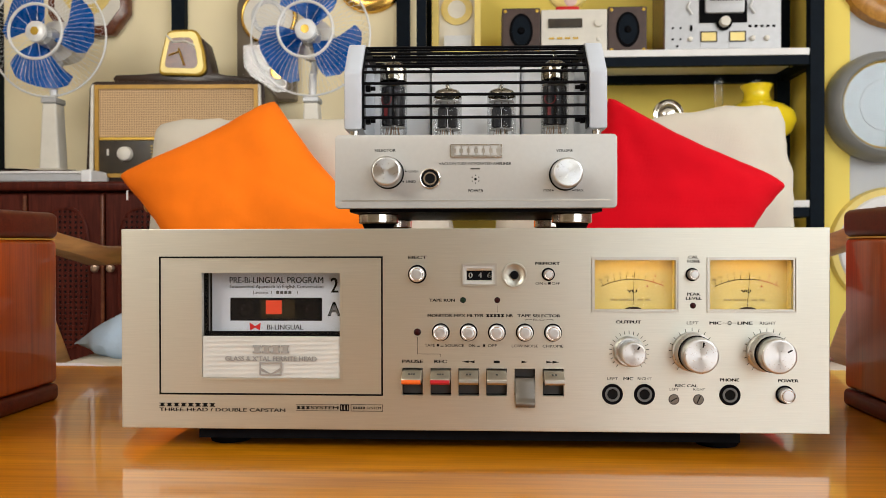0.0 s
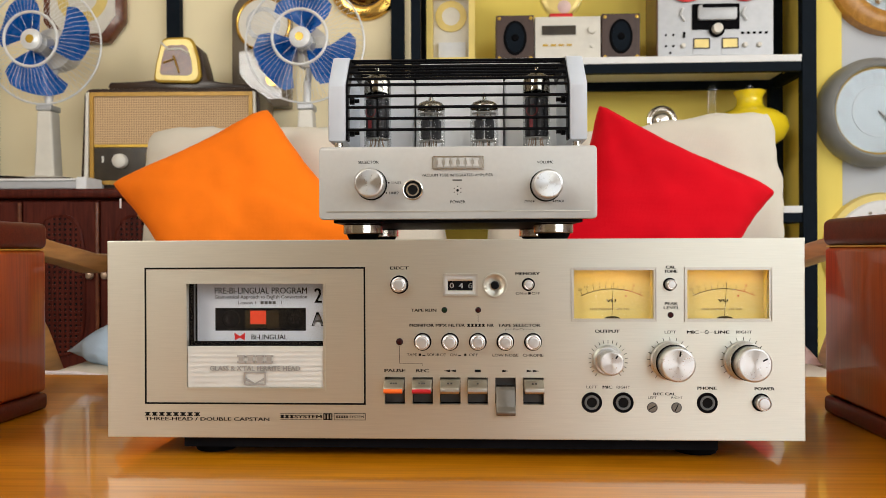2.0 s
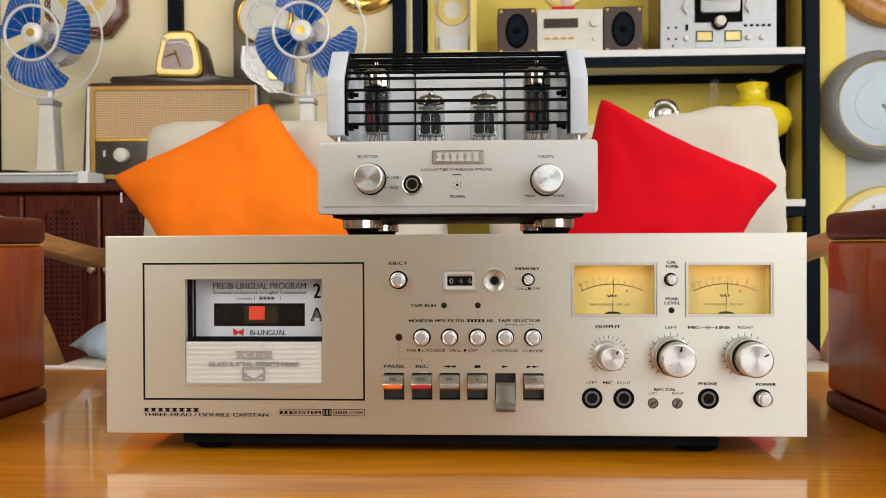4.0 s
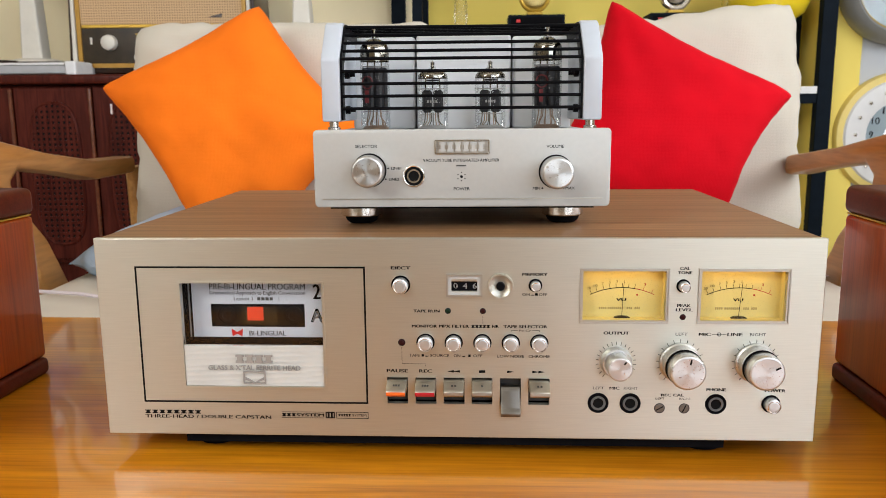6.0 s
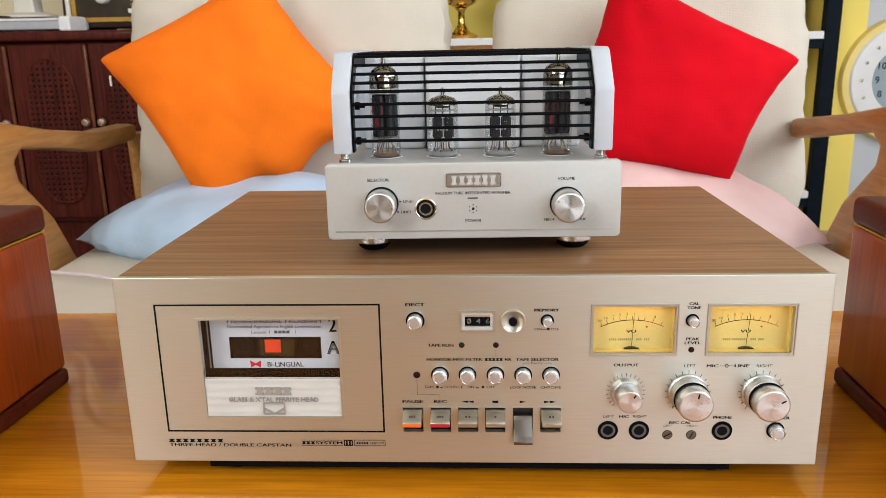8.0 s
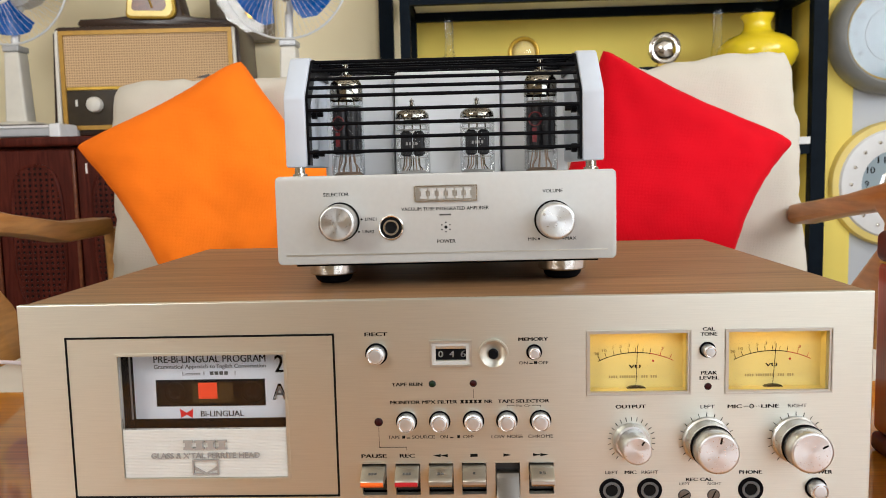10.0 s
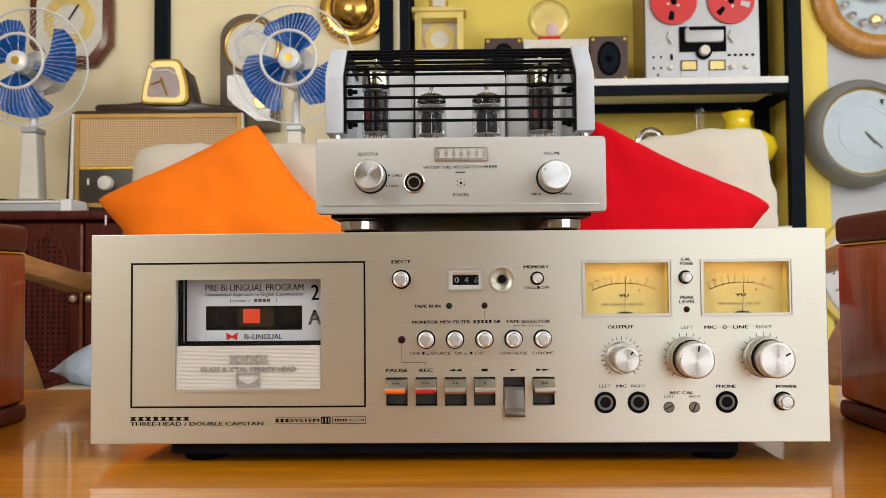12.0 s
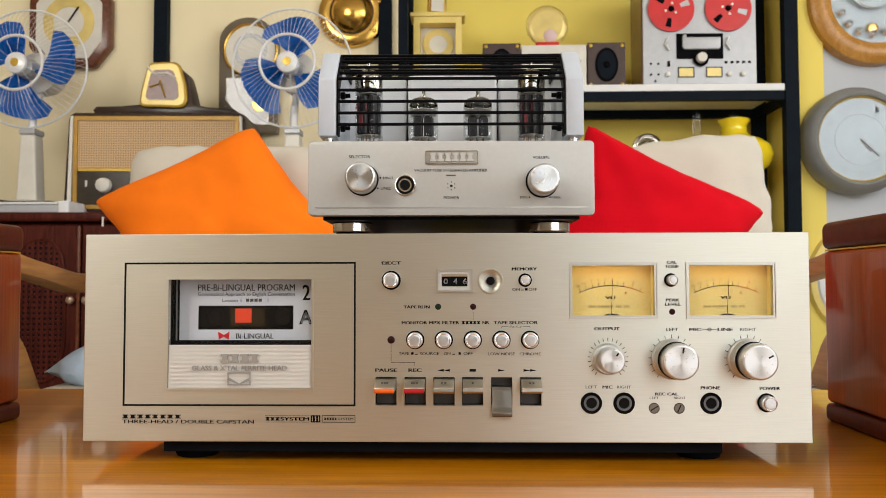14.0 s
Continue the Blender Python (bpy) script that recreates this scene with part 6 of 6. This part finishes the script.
for x in (-0.053, 0.053):
    vm = part("level_meter", picture_frame(x - 0.031, x + 0.031, 0.036, 0.076, -0.009, -0.0042, 0.004), "dialbrown", rd)
    part("meter_face", box(x - 0.027, x + 0.027, -0.0062, -0.0044, 0.040, 0.072), "dial_gold", vm)
    part("meter_base", box(x - 0.031, x + 0.031, -0.0065, -0.0042, 0.014, 0.034), "silver", vm)
for k in range(5):
    part("push_switch", box(0.094 + 0.022 * k, 0.104 + 0.022 * k, -0.008, -0.0042, 0.090, 0.098), "soft_black", rd)
for x, z in ((-0.122, 0.048), (0.108, 0.048), (0.160, 0.048), (-0.186, 0.090), (-0.158, 0.090), (-0.186, 0.048), (-0.158, 0.048), (-0.170, 0.022)):
    part("small_knob", lathe([(0, 0.014), (0.008, 0.013), (0.010, 0.0), (0, 0)], 16, facing(x, -0.0042, z)) if abs(x) < 0.125 or x > 0 else lathe([(0, 0.004), (0.004, 0.004), (0.004, 0)], 10, facing(x, -0.0042, z)), "offwhite" if abs(x) < 0.125 or x > 0 else "soft_black", rd)
part("lever", box(-0.122, -0.114, -0.012, -0.0042, 0.078, 0.100, 0.002), "soft_black", rd)
for x in (-0.122, 0.108):
    part("tape_guide", rod([(x, -0.012, 0.190), (x - 0.010, -0.012, 0.165), (x + 0.006, -0.012, 0.140)], 0.004, 6), "wire", rd)

# lower board
def oil_lamp(x, label, shade):
    o = thing("oil_lamp", label, "oil lamp", pose(x, 2.58, S2, 0, 0, 0), "oil lamps")
    part("foot", lathe([(0, 0), (0.058, 0), (0.060, 0.010), (0.030, 0.025), (0.014, 0.05), (0.012, 0.095), (0.022, 0.108), (0, 0.108)], 36), "brass", o, smooth=True)
    part("oil_font", lathe([(0, 0.108), (0.020, 0.109), (0.052, 0.125), (0.062, 0.145), (0.052, 0.165), (0.022, 0.178), (0, 0.178)], 36), "brass", o, smooth=True)
    part("burner", lathe([(0, 0.178), (0.016, 0.178), (0.016, 0.205), (0.026, 0.208), (0.026, 0.225), (0, 0.225)], 28), "brass", o, smooth=True)
    part("wick_knob", rod([(0.016, 0, 0.20), (0.045, 0, 0.20)], 0.005, 8), "brass", o)
    part("chimney", lathe([(0.022, 0.226), (0.028, 0.26), (0.024, 0.32), (0.016, 0.36), (0.016, 0.470)], 28), "chimney", o, "clear glass chimney", smooth=True)
    if shade:
        part("shade", lathe([(0.085, 0.235), (0.125, 0.262), (0.144, 0.302), (0.136, 0.338), (0.102, 0.366), (0.064, 0.380), (0.050, 0.394), (0.046, 0.420), (0.060, 0.446), (0.056, 0.449), (0.043, 0.420), (0.046, 0.392), (0.097, 0.361), (0.130, 0.335), (0.139, 0.302), (0.120, 0.265), (0.082, 0.235)], 48), "yellow_glaze", o, "yellow glass shade", smooth=True)


oil_lamp(1.068, "brass oil lamp with a glossy yellow glass shade on the shelf", True)
oil_lamp(0.925, "brass oil lamp with a tall clear chimney on the shelf", False)
oil_lamp(-0.060, "brass oil lamp with a tall clear chimney on the shelf", False)
for x, lab in ((0.222, "small round cream clock on a dark box"), (0.742, "small round chrome-rimmed clock on a black box")):
    b = thing("black_box", "low black electronic box on the shelf", "box", pose(x, 2.56, S2, 0, 0, 0), "black boxes")
    part("case", box(-0.105, 0.105, 0.0, 0.13, 0.0, 0.272, 0.003), "steel", b)
    part("front_strip", box(-0.095, 0.095, -0.003, -0.0003, 0.236, 0.262), "soft_black", b)
    part("red_lamp", box(-0.075, -0.060, -0.0045, -0.0032, 0.244, 0.254), "red_plastic", b)
    r = thing("round_clock", lab, "clock", pose(x - 0.006, 2.60, S2 + 0.2725, 0, 0, 0), "round clocks")
    part("foot", box(-0.030, 0.030, -0.02, 0.02, 0.0, 0.012, 0.004), "gold", r)
    part("bezel", ring_of(0.052, 0.008, 40, facing(0, -0.01, 0.068)), "gold" if x < 0.5 else "chrome", r, smooth=True)
    part("case", lathe([(0, 0.010), (0.046, 0.008), (0.054, -0.02), (0, -0.03)], 36, facing(0, 0, 0.068)), "dial_gold" if x < 0.5 else "redwood", r, smooth=True)
    part("dome", lathe([(0, 0.034), (0.022, 0.030), (0.038, 0.020), (0.046, 0.0085)], 32, facing(0, -0.002, 0.068)), "glass" if x < 0.5 else "chrome", r, "bulging dial cover", smooth=True)

# ---- clocks on the white pillar ----
PF = 2.559
def wall_disc(name, label, x, z, mats):
    return thing(name, label, "clock", pose(x, PF, z, 0, 0, 0))


c1 = wall_disc("round_wall_clock", "large round orange wooden wall clock with visible works", 1.588, 1.185, 0)
part("wooden_ring", lathe([(0.168, 0.0), (0.168, 0.050), (0.185, 0.062), (0.225, 0.060), (0.245, 0.045), (0.248, 0.0)], 64, facing(0, 0, 0)), "orangewood", c1, smooth=True)
part("back", lathe([(0, 0.012), (0.17, 0.012), (0.17, 0)], 48, facing(0, 0, 0)), "dial", c1)
part("dial", lathe([(0, 0.034), (0.085, 0.034), (0.088, 0.02)], 48, facing(0.0, 0, 0.06)), "dial", c1)
part("dial_rim", ring_of(0.088, 0.005, 48, facing(0, -0.034, 0.06)), "chrome", c1, smooth=True)
for k in range(7):
    a = radians(200 + 23 * k)
    part("crystal_drop", lathe([(0, 0.030), (0.012, 0.024), (0.018, 0.010), (0.010, 0)], 8, facing(0.125 * math.cos(a), -0.013, 0.125 * math.sin(a))), "chrome", c1)
part("pendulum", lathe([(0, 0.03), (0.020, 0.026), (0.026, 0.012)], 24, facing(0, -0.006, -0.105)), "brass", c1, smooth=True)
part("pane", lathe([(0, 0.048), (0.168, 0.048)], 48, facing(0, 0, 0)), "glass", c1).visible_shadow = False

c2 = wall_disc("round_wall_clock", "round grey plastic wall clock with a silver dial", 1.500, 0.640, 0)
part("case", lathe([(0.0, 0.0), (0.196, 0.0), (0.203, 0.02), (0.203, 0.065), (0.188, 0.098), (0.172, 0.108), (0.164, 0.104), (0.160, 0.086), (0, 0.086)], 64, facing(0, 0, 0)), "grey_plastic", c2, smooth=True)
part("gilt_rim", ring_of(0.160, 0.005, 64, facing(0, -0.090, 0)), "gold", c2, smooth=True)
part("dial", lathe([(0, 0.0882), (0.158, 0.0882), (0.158, 0.0862)], 64, facing(0, 0, 0)), "dial", c2)
part("inner_ring", ring_of(0.095, 0.0016, 48, facing(0, -0.0886, 0), 5), "silver", c2)
for k in range(12):
    a = radians(30 * k)
    s = str(k or 12)
    x, z = 0.128 * math.sin(a), 0.128 * math.cos(a)
    w = 0.007 * len(s)
    lettering(s, x - w, x + w, z, 0.022, -0.0886, "faint_ink", c2)
part("minute_hand", rod([(0, -0.093, 0), (0.062, -0.093, -0.062)], 0.003, 6), "grey_ink", c2)
part("hour_hand", rod([(0, -0.091, 0), (0.035, -0.091, -0.045)], 0.004, 6), "grey_ink", c2)
part("pane", lathe([(0, 0.098), (0.158, 0.097)], 48, facing(0, 0, 0)), "glass", c2).visible_shadow = False

c3 = wall_disc("round_wall_clock", "round white wall clock with a yellow rim and jewelled ring", 1.545, 0.115, 0)
part("yellow_rim", lathe([(0.185, 0.0), (0.222, 0.0), (0.228, 0.02), (0.220, 0.040), (0.185, 0.044)], 64, facing(0, 0, 0)), "yellow_paint", c3, smooth=True)
part("white_ring", lathe([(0.120, 0.050), (0.150, 0.056), (0.192, 0.050), (0.200, 0.040), (0.12, 0.02)], 64, facing(0, 0, 0)), "shelfwhite", c3, smooth=True)
part("dial", lathe([(0, 0.046), (0.124, 0.046), (0.124, 0.02)], 48, facing(0, 0, 0)), "dial", c3)
for k in range(12):
    a = radians(30 * k)
    s = str(k or 12)
    x, z = 0.100 * math.sin(a), 0.100 * math.cos(a)
    w = 0.007 * len(s)
    lettering(s, x - w, x + w, z, 0.024, -0.0466, "ink", c3)
part("works", lathe([(0, 0.052), (0.045, 0.050), (0.055, 0.0465)], 10, facing(0, 0, 0)), "chrome", c3)
for k in range(16):
    a = radians(22.5 * k)
    part("jewel", lathe([(0, 0.064), (0.006, 0.060), (0.008, 0.054)], 8, facing(0.160 * math.cos(a), 0, 0.160 * math.sin(a))), "chrome", c3)
dj = part("door_jamb", box(1.71, 1.80, 2.50, 2.5585, FLOOR, 2.29), "steel")
tagged(dj, kind="structure")
